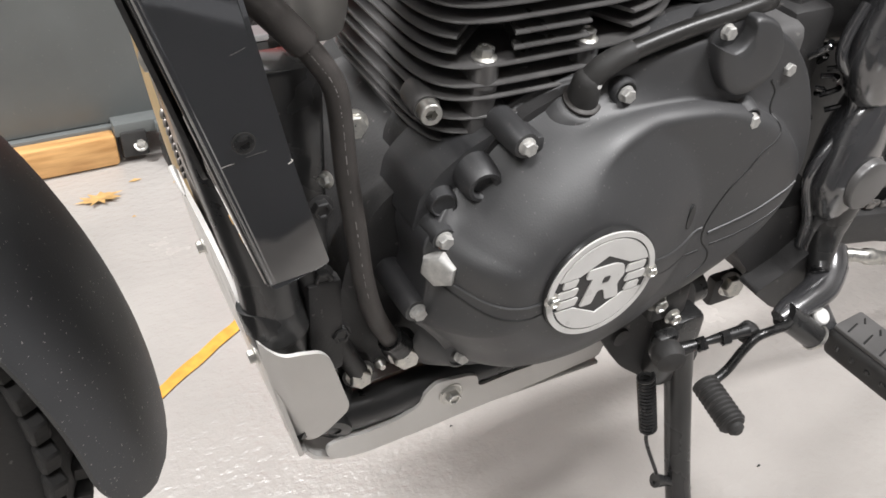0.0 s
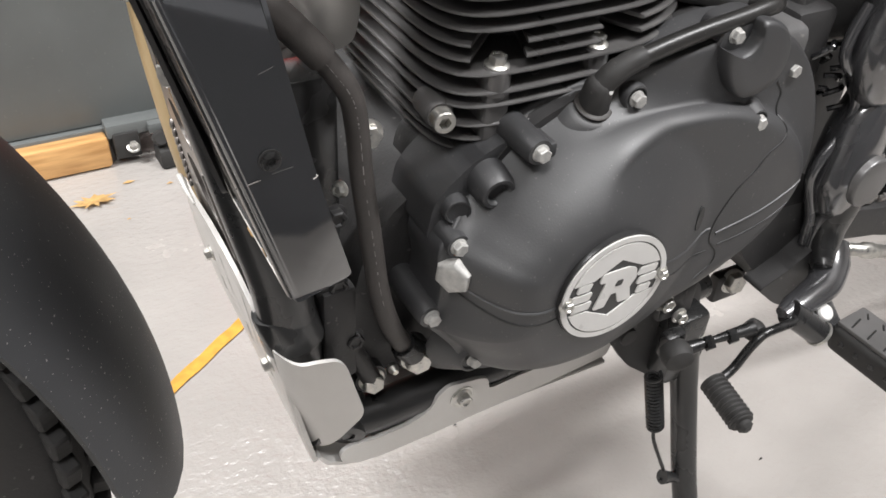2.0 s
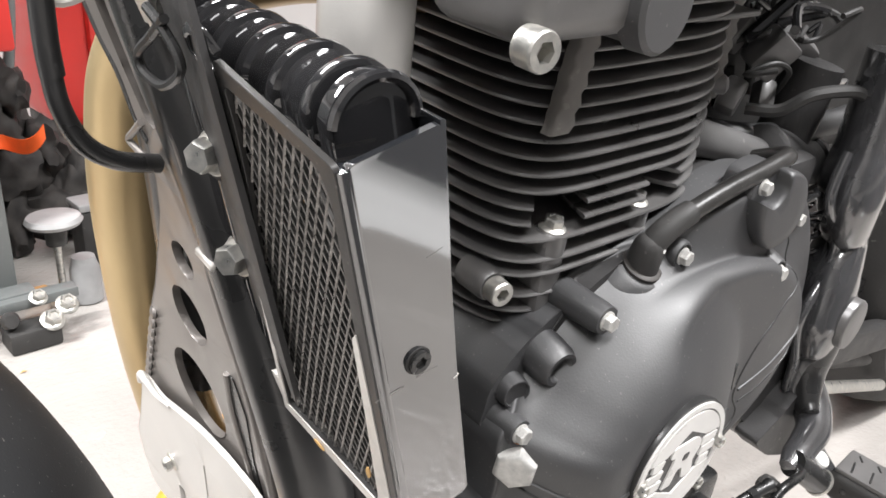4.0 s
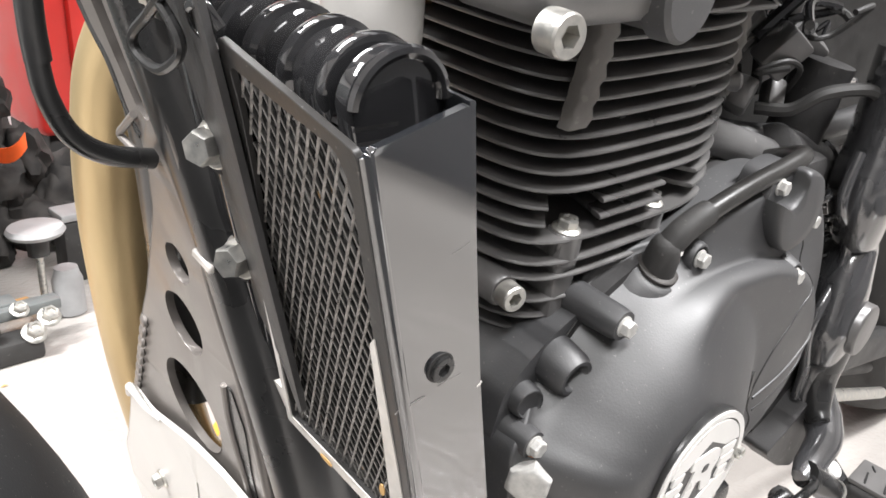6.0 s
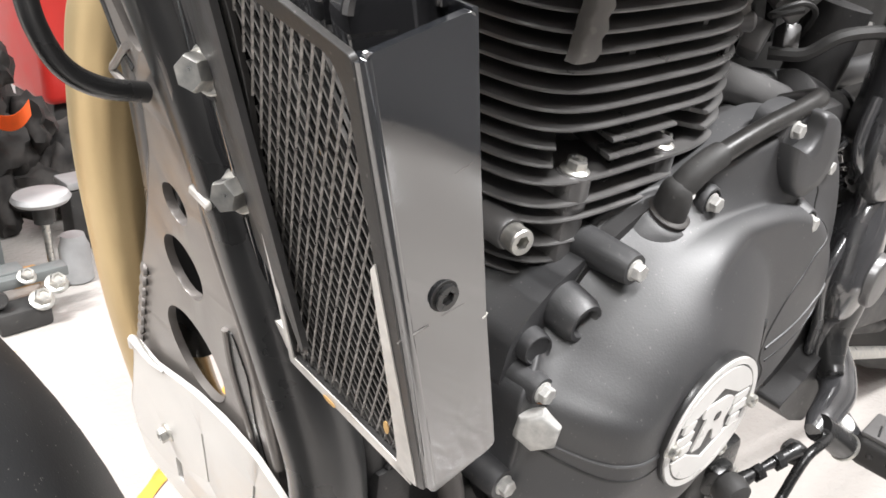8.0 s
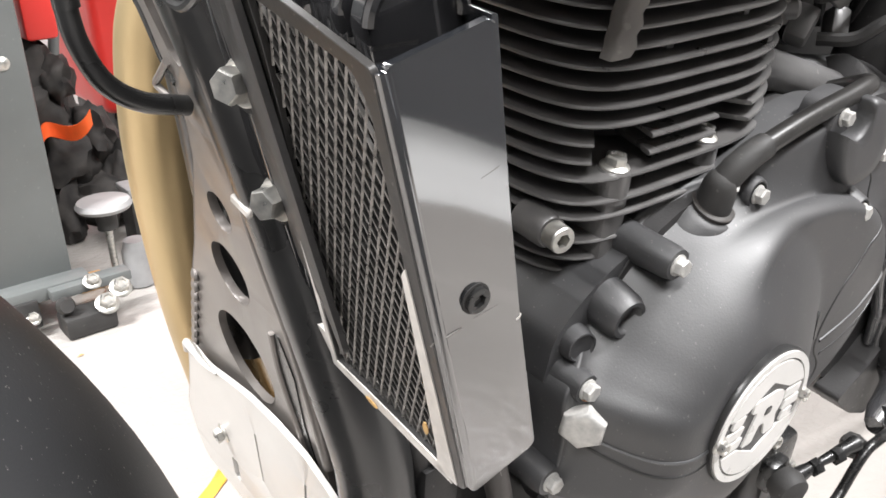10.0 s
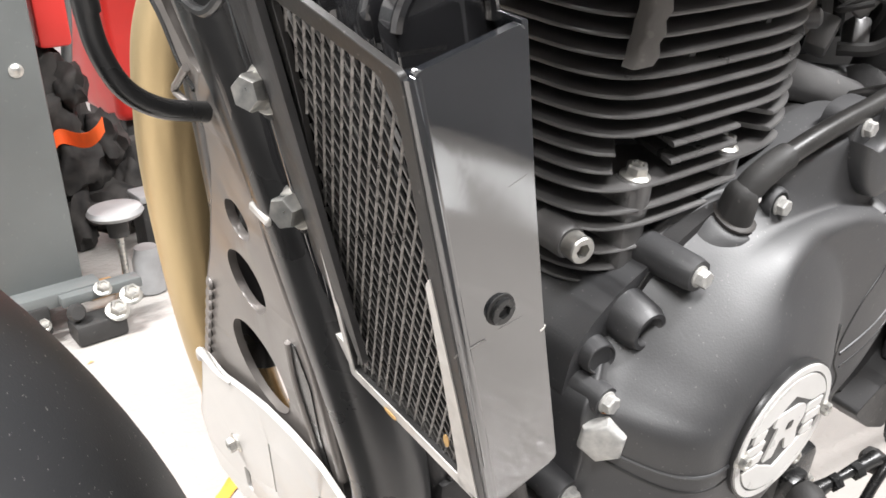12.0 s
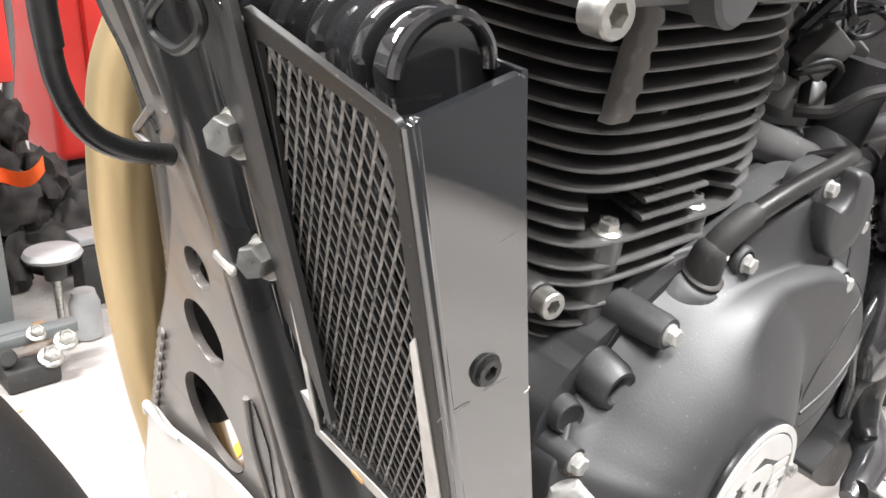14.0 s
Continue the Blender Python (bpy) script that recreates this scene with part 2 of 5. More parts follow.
def hex_points(r, turn=0.0):
    return [(r * math.cos(turn + math.pi / 3 * i), r * math.sin(turn + math.pi / 3 * i)) for i in range(6)]


def flange_bolt_mesh(name, mat, hexr=0.0062, hexh=0.006, flr=0.0085, flh=0.0018, dish=True):
    fl = lathe([(flr * 0.6, 0), (flr, 0), (flr, flh * 0.6), (flr * 0.86, flh), (hexr * 0.8, flh * 1.5)], Matrix(), 20)
    loops = []
    for s, h in ((1, 0), (1, hexh * 0.82), (0.88, hexh)) + (((0.62, hexh), (0.5, hexh * 0.78)) if dish else ()):
        loops.append([V((x * s, y * s, flh + h)) for x, y in hex_points(hexr)])
    return mesh_of(name, join(fl, rings(loops)), mat, 28)


def socket_bolt_mesh(name, mat, r=0.0075, h=0.010):
    prof = [(r * 0.8, 0), (r, 0.0006), (r, h * 0.9), (r * 0.92, h), (r * 0.62, h)]
    bm = lathe(prof[:-1] + [(r * 0.6, h)], Matrix(), 24)
    top = max(bm.faces, key=lambda f: (len(f.verts), f.calc_center_median().z))
    bmesh.ops.delete(bm, geom=[top], context="FACES_ONLY")
    a = [v for v in bm.verts if abs(v.co.z - h) < 1e-6 and v.co.xy.length < r * 0.7]
    a.sort(key=lambda v: math.atan2(v.co.y, v.co.x))
    hexv = []
    for v in a:
        ang = math.atan2(v.co.y, v.co.x)
        k = math.cos(math.pi / 6) / math.cos((ang % (math.pi / 3)) - math.pi / 6)
        hexv.append(V((math.cos(ang) * r * 0.55 * k, math.sin(ang) * r * 0.55 * k, 0)))
    mid = [bm.verts.new((p.x, p.y, h)) for p in hexv]
    low = [bm.verts.new((p.x, p.y, h * 0.4)) for p in hexv]
    n = len(a)
    for i in range(n):
        j = (i + 1) % n
        bm.faces.new((a[i], a[j], mid[j], mid[i]))
        bm.faces.new((mid[i], mid[j], low[j], low[i]))
    bm.faces.new(low)
    return mesh_of(name, bm, mat, 30)


BOLT = flange_bolt_mesh("bolt", M_BOLT)
BIGBOLT = flange_bolt_mesh("bolt", M_BOLT, 0.0098, 0.0075, 0.0118, 0.002, dish=False)
SOCKET = socket_bolt_mesh("socket_bolt", M_BOLT)
DARKBOLT = flange_bolt_mesh("bolt", M_CRANK, 0.0068, 0.0060, 0.0085, 0.0015)
PAINTBOLT = flange_bolt_mesh("bolt", M_DULLBOLT, 0.0068, 0.0060, 0.0080, 0.0015, dish=False)
FRAMEBOLT = flange_bolt_mesh("bolt", M_BOLT, 0.0076, 0.0085, 0.0086, 0.0012, dish=False)
PLUGHEX = mesh_of("drain_plug", rings([[V((x * s, y * s, h)) for x, y in hex_points(0.0122)] for s, h in ((0.95, 0), (1, 0.0008), (1, 0.0052), (0.955, 0.0066), (0.88, 0.0076), (0.78, 0.0082), (0.45, 0.0085), (0.1, 0.0086))]), M_DULLBOLT, 30)
BUTTON = socket_bolt_mesh("socket_screw", M_DARKSTEEL, 0.0046, 0.0022)


# ---- the room ----
def slab(name, c, s, mat, label, category):
    ob = part(name, box(c, s), mat)
    return tagged(ob, label, category, kind="structure")


slab("floor", (0.5, -0.6, -0.05), (7.8, 6.6, 0.1), M_FLOOR, "rough off-white painted concrete garage floor", "floor")
slab("wall_north", (0.5, 2.75, 1.3), (8.0, 0.1, 2.6), M_WALL, "plain white garage wall behind the tool cabinets", "wall")
slab("wall_south", (0.5, -3.95, 1.3), (8.0, 0.1, 2.6), M_DARKWALL, "dark panelled garage wall", "wall")
# three low dark walls out of view, added only to darken the guard panel's reflections
slab("reflection_wall_1", (-1.53, -0.10, 0.15), (3.66, 0.04, 0.30), M_DARKWALL, "unseen low dark wall added to darken the guard panel's reflection", "wall")
slab("reflection_wall_2", (0.32, -0.320, 0.15), (0.04, 0.48, 0.30), M_DARKWALL, "unseen low dark wall added to darken the guard panel's reflection", "wall")
reflection_wall = slab("reflection_wall_3", (1.00, 0.0, 0.15), (2.00, 0.04, 0.30), M_DARKWALL, "unseen low dark wall added to darken the guard panel's reflection", "wall")
reflection_wall.matrix_world = pose(0.345, -0.575, 0, 0, 0, 21.8)
slab("wall_west", (-3.45, -0.6, 1.3), (0.1, 6.6, 2.6), M_WALL, "plain white garage side wall", "wall")
slab("wall_east", (4.45, -0.6, 1.3), (0.1, 6.6, 2.6), M_WALL, "plain white garage side wall", "wall")
slab("ceiling", (0.5, -0.6, 2.65), (8.0, 6.8, 0.1), M_CEIL, "plain white garage ceiling", "ceiling")

line = bmesh.new()
a, b = V((-0.02, 0.755, 0.0)), V((0.62, 1.24, 0.0))
side = (b - a).cross(V((0, 0, 1))).normalized() * 0.0085
random.seed(4)
left, right = [], []
for i in range(41):
    p = a.lerp(b, i / 40)
    left.append(line.verts.new(p + side * random.uniform(0.85, 1.15) + V((0, 0, 0.0015))))
    right.append(line.verts.new(p - side * random.uniform(0.85, 1.15) + V((0, 0, 0.0015))))
for i in range(40):
    line.faces.new((left[i], left[i + 1], right[i + 1], right[i]))
tagged(part("floor_line", line, M_PAINTLINE), "thin orange line painted on the floor", "floor line", kind="structure")

# ---- the motorcycle ----
BIKE = new("motorcycle")
BIKE.matrix_world = pose(0, 0.555, 0, 7.0, 0, 0)
tagged(BIKE, "black single-cylinder adventure motorcycle leaning on its side stand", "motorcycle")

OUT = (0, -1, 0)


def group(name, parent, label=""):
    ob = new(name)
    ob.parent = parent
    return tagged(ob, label)


def bolt_at(parent, pos, axis=OUT, me=None, size=1.0, name="bolt", spin=0.0):
    m = facing(pos, axis) @ pose(0, 0, 0, 0, 0, spin) @ Matrix.Scale(size, 4)
    return shared(name, me or BOLT, parent, m)


# engine cover: flange outline, a concave upper face, a shoulder line, and a domed face inside it
COVER = [(0.184, 0.357), (0.190, 0.385), (0.187, 0.415), (0.199, 0.4285), (0.2115, 0.4400), (0.2215, 0.4555), (0.2375, 0.4745), (0.262, 0.4855),
         (0.2830, 0.4940), (0.302, 0.4995), (0.322, 0.5055), (0.355, 0.5125), (0.395, 0.5175), (0.432, 0.508), (0.461, 0.482), (0.481, 0.448),
         (0.492, 0.412), (0.491, 0.386), (0.472, 0.360), (0.440, 0.338), (0.400, 0.318), (0.350, 0.303), (0.300, 0.297), (0.262, 0.297),
         (0.236, 0.300), (0.215, 0.309), (0.204, 0.330), (0.193, 0.346)]
# how far out the flange stands at each of these points
RIM = [-0.119] * 3 + [-0.1145, -0.1050, -0.0970, -0.0930, -0.093, -0.098, -0.107, -0.115] + [-0.119] * 17
# the shoulder point and fillet width that belong to each flange point
SHOULDER = [(0.190, 0.358, 0.032), (0.196, 0.385, 0.032), (0.196, 0.412, 0.032), (0.2070, 0.4230, 0.031), (0.2190, 0.4335, 0.030), (0.2310, 0.4460, 0.029), (0.2455, 0.4590, 0.027), (0.2600, 0.4680, 0.023),
            (0.2770, 0.4745, 0.018), (0.298, 0.4795, 0.0130), (0.322, 0.4810, 0.0100), (0.352, 0.4800, 0.0080), (0.380, 0.4760, 0.0080), (0.408, 0.4670, 0.010), (0.434, 0.4540, 0.015), (0.459, 0.434, 0.020),
            (0.477, 0.409, 0.022), (0.480, 0.385, 0.022), (0.464, 0.361, 0.022), (0.434, 0.341, 0.022), (0.397, 0.323, 0.022), (0.349, 0.309, 0.026), (0.300, 0.303, 0.030), (0.264, 0.304, 0.032),
            (0.240, 0.307, 0.032), (0.221, 0.315, 0.032), (0.210, 0.333, 0.032), (0.199, 0.347, 0.032)]
CX, CZ = 0.300, 0.395


def sstep(a, b, x):
    t = max(0.0, min(1.0, (x - a) / (b - a)))
    return t * t * (3 - 2 * t)


def cover_y(x, z):
    """Depth of the face inside the shoulder."""
    dx, dz = x - 0.281, z - 0.390
    d = min(1.0, math.hypot(dx * 0.97, dz * 1.04) / 0.098)
    return max(-0.1650, -0.1375 - 0.0325 * (1 - d**2.0) ** 1.2) + 0.007 * sstep(0.41, 0.49, x)


def build_cover():
    flange = smooth_path([(x, y, z) for (x, z), y in zip(COVER + COVER[:1], RIM + RIM[:1])], 5)[:-1]
    crest = smooth_path([(x, w, z) for x, z, w in SHOULDER + SHOULDER[:1]], 5)[:-1]
    loops = [[V((p.x, -0.080, p.z)) for p in flange], [V((p.x, p.y + 0.0025, p.z)) for p in flange]]
    for k in range(1, 5):
        a = math.pi / 2 * k / 4
        loops.append([V((p.x + (q.x - p.x) * 0.14 * (1 - math.cos(a)), p.y + 0.0025 - 0.0025 * math.sin(a), p.z + (q.z - p.z) * 0.14 * (1 - math.cos(a)))) for p, q in zip(flange, crest)])
    for k in range(1, 11):
        u = k / 10
        t = 0.14 + 0.86 * u
        loops.append([V((p.x + (q.x - p.x) * t, p.y + (-0.1202 - p.y) * u ** (1.0 + 0.3 * sstep(-0.10, -0.119, p.y)) - 0.0040 * u**3, p.z + (q.z - p.z) * t)) for p, q in zip(flange, crest)])
    for k in range(1, 11):
        ring = []
        for p, q in zip(flange, crest):
            c = V((CX - q.x, 0, CZ - q.z))
            n = c.normalized()
            e = V((q.x, 0, q.z)) + n * q.y
            deep = cover_y(e.x, e.z)
            # where the upper face slopes, the fillet starts at its slope
            a0 = radians(46) * sstep(-0.119, -0.099, p.y)
            a1 = math.pi / 2 - radians(24) * sstep(0.012, 0.030, q.y)
            b = a0 + (a1 - a0) * k / 10
            inset = q.y * (math.cos(a0) - math.cos(b)) / (math.cos(a0) - math.cos(a1))
            rise = (math.sin(b) - math.sin(a0)) / (math.sin(a1) - math.sin(a0))
            ring.append(V((q.x + n.x * inset, -0.1242 + (deep + 0.1242) * rise, q.z + n.z * inset)))
        loops.append(ring)
    last = loops[-1]
    for k in range(1, 31):
        s = 1 - k / 31
        loops.append([V((CX + (p.x - CX) * s, cover_y(CX + (p.x - CX) * s, CZ + (p.z - CZ) * s), CZ + (p.z - CZ) * s)) for p in last])
    # the broad front side of the dome is one round slope from the shoulder to the badge
    for i, q in enumerate(crest):
        amount = sstep(0.009, 0.030, q.y) * sstep(0.360, 0.260, q.x)
        reach = math.hypot(q.x - 0.281, q.z - 0.392)
        for lp in loops[16:]:
            t = max(0.0, math.hypot(lp[i].x - 0.281, lp[i].z - 0.392) - 0.034) / (reach - 0.034)
            lp[i].y += amount * (-0.1242 - 0.0405 * (1 - min(1.0, t) ** 2.9) - lp[i].y)
    return rings(loops)


cover_bm = build_cover()
cover_tree = bvhtree.BVHTree.FromBMesh(cover_bm)
engine = part("engine_cover", cover_bm, M_COVER, BIKE, "satin black domed engine side cover", deg=70)


def on_cover(path2, r, name, mat, lift=0.0, label=""):
    pts = []
    for p in smooth_path([(x, 0, z) for x, z in path2], 8):
        hit = cover_tree.ray_cast(V((p.x, -0.3, p.z)), V((0, 1, 0)))[0]
        if hit is not None:
            pts.append(hit - V((0, lift, 0)))
    return part(name, sweep(pts, r, 8, 1), mat, engine, label)


on_cover([(0.386, 0.3405), (0.3985, 0.3496), (0.3995, 0.3596), (0.3905, 0.3721), (0.389, 0.382), (0.3920, 0.3942), (0.4020, 0.4117), (0.4140, 0.4241), (0.4233, 0.4351), (0.4329, 0.4400), (0.4383, 0.4462), (0.4337, 0.4580), (0.4362, 0.4684), (0.4304, 0.4771)], 0.0010, "seam", M_BADGE_K, -0.0003, "thin dark seam")
for path in ([(0.189, 0.3995), (0.198, 0.3950), (0.214, 0.3899), (0.2304, 0.3888), (0.2425, 0.3904)], [(0.3233, 0.3946), (0.3425, 0.3885), (0.3674, 0.3835), (0.3870, 0.3838)], [(0.3936, 0.3780), (0.4158, 0.3815), (0.445, 0.3855), (0.476, 0.394)]):
    on_cover(path, 0.0012, "ridge", M_COVER, -0.0001)
for path in ([(0.192, 0.3920), (0.2037, 0.3856), (0.2176, 0.3806), (0.2345, 0.3798), (0.2445, 0.3817)], [(0.3290, 0.3795), (0.350, 0.3700), (0.3720, 0.3640), (0.3890, 0.3640)], [(0.3988, 0.3665), (0.4277, 0.3690), (0.450, 0.3720), (0.470, 0.378)]):
    on_cover(path, 0.0010, "groove", M_BADGE_K, -0.0004, "thin dark groove")

# cover bosses with their bolts
for x, y, z, br, skirt in ((0.3135, -0.1205, 0.4895, 0.0080, 1.22), (0.4070, -0.1345, 0.4600, 0.0080, 2.0), (0.444, -0.1190, 0.482, 0.0080, 1.5), (0.217, -0.1235, 0.319, 0.0100, 2.6)):
    part("boss", lathe([(br * skirt, -0.020), (br * (1 + 0.45 * (skirt - 1)), -0.009), (br * 1.14, -0.0020), (br * 1.02, 0.0006), (br * 0.92, 0.0010), (br * 0.84, 0.0006), (br * 0.80, -0.0010)], facing((x, y + 0.002, z), OUT), 28), M_COVER, engine)
    bolt_at(engine, (x, y + 0.0015, z), OUT, size=0.66, spin=x * 900, me=PAINTBOLT)
# long screw posts at the front edge
for x, z, y, r, back in ((0.244, 0.4745, -0.1265, 0.0086, 0.055), (0.1985, 0.4195, -0.1215, 0.0080, 0.060), (0.185, 0.367, -0.119, 0.0088, 0.095)):
    bm = lathe([(r * 1.2, -back), (r, -0.004), (r * 0.9, 0.0)], facing((x, y, z), OUT), 20)
    part("screw_post", join(bm, bevel(box((x + 0.007, y + 0.026, z - 0.003), (0.014, 0.046, 0.009)), 0.002)), M_COVER, engine)
    bolt_at(engine, (x, y, z), OUT, size=0.68, spin=z * 800, me=PAINTBOLT)
# blank post and its hollow on the upper front edge
part("screw_post", lathe([(0.0145, -0.060), (0.0130, -0.014), (0.0120, -0.0040), (0.0100, 0.0), (0.0078, 0.0), (0.0068, -0.0010), (0.0060, -0.0045), (0.001, -0.0050)], facing((0.2236, -0.1205, 0.4480), (-0.05, -1, -0.10)), 32), M_COVER, engine, "blank post with a hollow end")
for dx in (0.0, 0.010):
    part("cast_line", sweep([(0.243 + dx, -0.1035 + dx * 0.1, 0.4690 + dx * 0.25), (0.254 + dx, -0.0975 + dx * 0.1, 0.4785 + dx * 0.25)], 0.0011, 8, 2), M_COVER, engine)
part("plug", lathe([(0.0098, -0.070), (0.0088, -0.004), (0.0080, 0.0), (0.0072, 0.0002), (0.0066, -0.0012), (0.001, -0.0016)], facing((0.2025, -0.1120, 0.4359), (-0.15, -1, 0)), 24), M_COVER, engine)
web = rounded([(0.186, 0.415), (0.1905, 0.4400), (0.2030, 0.4530), (0.2180, 0.4640), (0.2400, 0.4740), (0.2550, 0.4550), (0.2200, 0.4150)], 0.006)
part("casting_web", bevel(sheet(web, 0.050, Matrix(((1, 0, 0, 0), (0, 0, -1, -0.0790), (0, 1, 0, 0), (0, 0, 0, 1)))), 0.005, 3, 50), M_COVER, engine)
# large inspection plug with a copper washer
part("boss", lathe([(0.0165, -0.05), (0.0158, -0.003), (0.0148, 0.0), (0.010, 0.0002)], facing((0.1990, -0.1225, 0.4025), (-1.1, -0.85, 0)), 28), M_COVER, engine)
part("washer", lathe([(0.009, -0.001), (0.0126, -0.001), (0.0126, 0.0011), (0.009, 0.0011)], facing((0.1978, -0.1232, 0.4025), (-1.1, -0.85, 0.0)), 28), M_COPPER, engine, "copper sealing washer")
bolt_at(engine, (0.1968, -0.1238, 0.4025), (-1.1, -0.85, 0.0), PLUGHEX, 0.98, "drain_plug", 24)
# slot in the dome
part("slot", sheet(ellipse2(0, 0, 0.0034, 0.0085, 16, -0.25), 0.002, facing((0.364, cover_y(0.364, 0.405) - 0.0004, 0.405), (0.25, -1, 0.1))), M_BADGE_K, engine)
# raised round seat under the breather elbow
part("hose_seat", lathe([(0.030, -0.0185), (0.0245, -0.0115), (0.0200, -0.0062), (0.0165, -0.0028), (0.0140, -0.001), (0.008, -0.0005)], facing((0.2895, -0.1100, 0.4860), (0.0, -0.50, 1)), 40), M_COVER, engine)

# the oval cap over the rear upper corner, with a round bite at its bolt
cap = [(0.3640, 0.5145), (0.3680, 0.5006), (0.3765, 0.4860), (0.3880, 0.4790), (0.4065, 0.4825), (0.4160, 0.4935), (0.4165, 0.5090), (0.4090, 0.5220), (0.3950, 0.5285), (0.3810, 0.5295), (0.3680, 0.5260)]
bite = [(0.3645, 0.5140), (0.3680, 0.5006), (0.3765, 0.4860), (0.3880, 0.4790), (0.4065, 0.4825), (0.4160, 0.4935), (0.4165, 0.5090), (0.4090, 0.5220), (0.3970, 0.5282), (0.3880, 0.5285), (0.3880, 0.5200), (0.3835, 0.5125), (0.3765, 0.5098), (0.3700, 0.5115)]
capc = V((0.399, 0, 0.496))
for outline, steps in ((cap, ((1.0, -0.100), (1.0, -0.1185), (0.975, -0.1205), (0.5, -0.121))), (bite, ((0.97, -0.115), (1.0, -0.120), (1.0, -0.1260), (0.985, -0.1283), (0.95, -0.1300), (0.90, -0.1308), (0.5, -0.131), (0.1, -0.131)))):
    cp = smooth_path([(x + 0.004, 0, z - 0.001) for x, z in outline + outline[:1]], 5)[:-1]
    part("sensor_cap", rings([[V((capc.x + (p.x - capc.x) * s, y, capc.z + (p.z - capc.z) * s)) for p in cp] for s, y in steps]), M_COVER, engine, deg=50)
bolt_at(engine, (0.3790, -0.1208, 0.5185), OUT, size=0.64, me=PAINTBOLT)

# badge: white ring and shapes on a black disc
BM = facing((0.281, -0.1668, 0.3945), (0.0, -1, -0.02))
badge = part("badge", lathe([(0.037, -0.012), (0.0395, -0.001), (0.0392, 0.0006), (0.001, 0.0012)], BM, 64), M_BADGE_K, BIKE, "round black and white enamel engine badge")


def badge_shape(pts, name="badge_shape"):
    part(name, sheet(pts, 0.0012, BM @ Matrix.Translation((0, 0, 0.0014))), M_BADGE_W, badge)


ring_o = ellipse2(0, 0, 0.0382, 0.0382, 64)
part("badge_ring", sheet(ring_o, 0.0012, BM @ Matrix.Translation((0, 0, 0.0012)), [ellipse2(0, 0, 0.0345, 0.0345, 64)]), M_BADGE_W, badge, "white enamel ring")


R9 = 0.0334
for s in (1, -1):
    chord = [(-0.86, 0.345), (-0.52, 0.355), (0.02, 0.66), (0.54, 0.37), (0.86, 0.345)]
    a = [(R9 * math.cos(radians(20 + 140 * i / 20)), R9 * math.sin(radians(20 + 140 * i / 20))) for i in range(21)]
    badge_shape([(s * x, s * y) for x, y in a + [(R9 * x, R9 * y) for x, y in chord]], "badge_field")
    # three slanting bars on each side, like a wing
    for y0, x0, x1 in ((0.215, 0.47, 0.92), (-0.01, 0.50, 0.95), (-0.235, 0.53, 0.86)):
        bar = [(x0, y0 - 0.085), (x1 - 0.03, y0 - 0.085), (x1, y0 + 0.085), (x0 + 0.06, y0 + 0.085)]
        badge_shape(rounded([(s * R9 * x, s * R9 * y) for x, y in bar], 0.0014), "badge_bar")
emblem = [(-0.36, -0.34), (-0.14, -0.34), (-0.06, -0.10), (0.05, -0.10), (0.12, -0.34), (0.37, -0.34), (0.30, -0.06), (0.40, 0.10), (0.36, 0.30), (0.20, 0.37), (-0.30, 0.37), (-0.33, 0.20), (-0.20, 0.18)]
badge_shape(rounded([(R9 * 1.16 * x, R9 * 1.16 * y) for x, y in emblem], 0.0016), "badge_emblem")
part("badge_dot", sheet(rounded([(R9 * x, R9 * y) for x, y in ((-0.02, 0.06), (0.12, 0.06), (0.15, 0.18), (0.02, 0.18))], 0.0010), 0.0006, BM @ Matrix.Translation((0, 0, 0.0022))), M_BADGE_K, badge)
for x in (-0.0345, 0.036):
    bolt_at(badge, tuple(BM @ V((x, -0.001, 0.0005))), OUT, size=0.6)

# crankcase behind the cover
cm = Matrix(((1, 0, 0, 0), (0, 0, -1, 0), (0, 1, 0, 0), (0, 0, 0, 1)))
inner = [(0.315 + (x - 0.315) * 0.975, 0.40 + (z - 0.40) * 0.97) for x, z in COVER]
crank = part("crankcase", sheet(inner, 0.21, cm @ Matrix.Translation((0, 0, 0.0))), M_CRANK, BIKE, "matt black cast crankcase")
case = [(0.150, 0.345), (0.158, 0.300), (0.18, 0.280), (0.30, 0.272), (0.42, 0.29), (0.46, 0.35), (0.40, 0.46), (0.26, 0.446), (0.205, 0.440), (0.175, 0.415), (0.158, 0.385)]
part("front_case", bevel(sheet(rounded(case, 0.012), 0.150, cm), 0.010, 3, 50), M_CRANK, crank)
base_o = [(0.205, 0.4560), (0.300, 0.4600), (0.300, 0.400), (0.222, 0.400), (0.198, 0.4300)]
part("cylinder_base", bevel(sheet(rounded(base_o, 0.012), 0.050, cm @ Matrix.Translation((0, 0, 0.055))), 0.008, 3, 50), M_CRANK, crank)
part("deck", bevel(box((0.400, -0.045, 0.480), (0.150, 0.118, 0.044)), 0.010, 3), M_DECK, crank)
part("deck_bar", lathe([(0.0120, -0.085), (0.0125, -0.083), (0.0125, 0.030), (0.0150, 0.032), (0.0155, 0.034), (0.0155, 0.046), (0.0150, 0.048), (0.006, 0.049)], facing((0.448, -0.062, 0.5080), (0.95, 0.0, -0.31)), 32), M_DECK, crank)
part("starter_housing", lathe([(0.016, -0.06), (0.0205, -0.058), (0.0205, 0.030), (0.023, 0.032), (0.023, 0.046), (0.012, 0.050)], facing((0.530, -0.060, 0.485), (0.94, 0.10, -0.30)), 32), M_CRANK, crank)
for p in ((0.4977, -0.085, 0.4854), (0.555, -0.090, 0.4390)):
    bolt_at(crank, p, (-0.2, -1, 0.2), size=0.85)

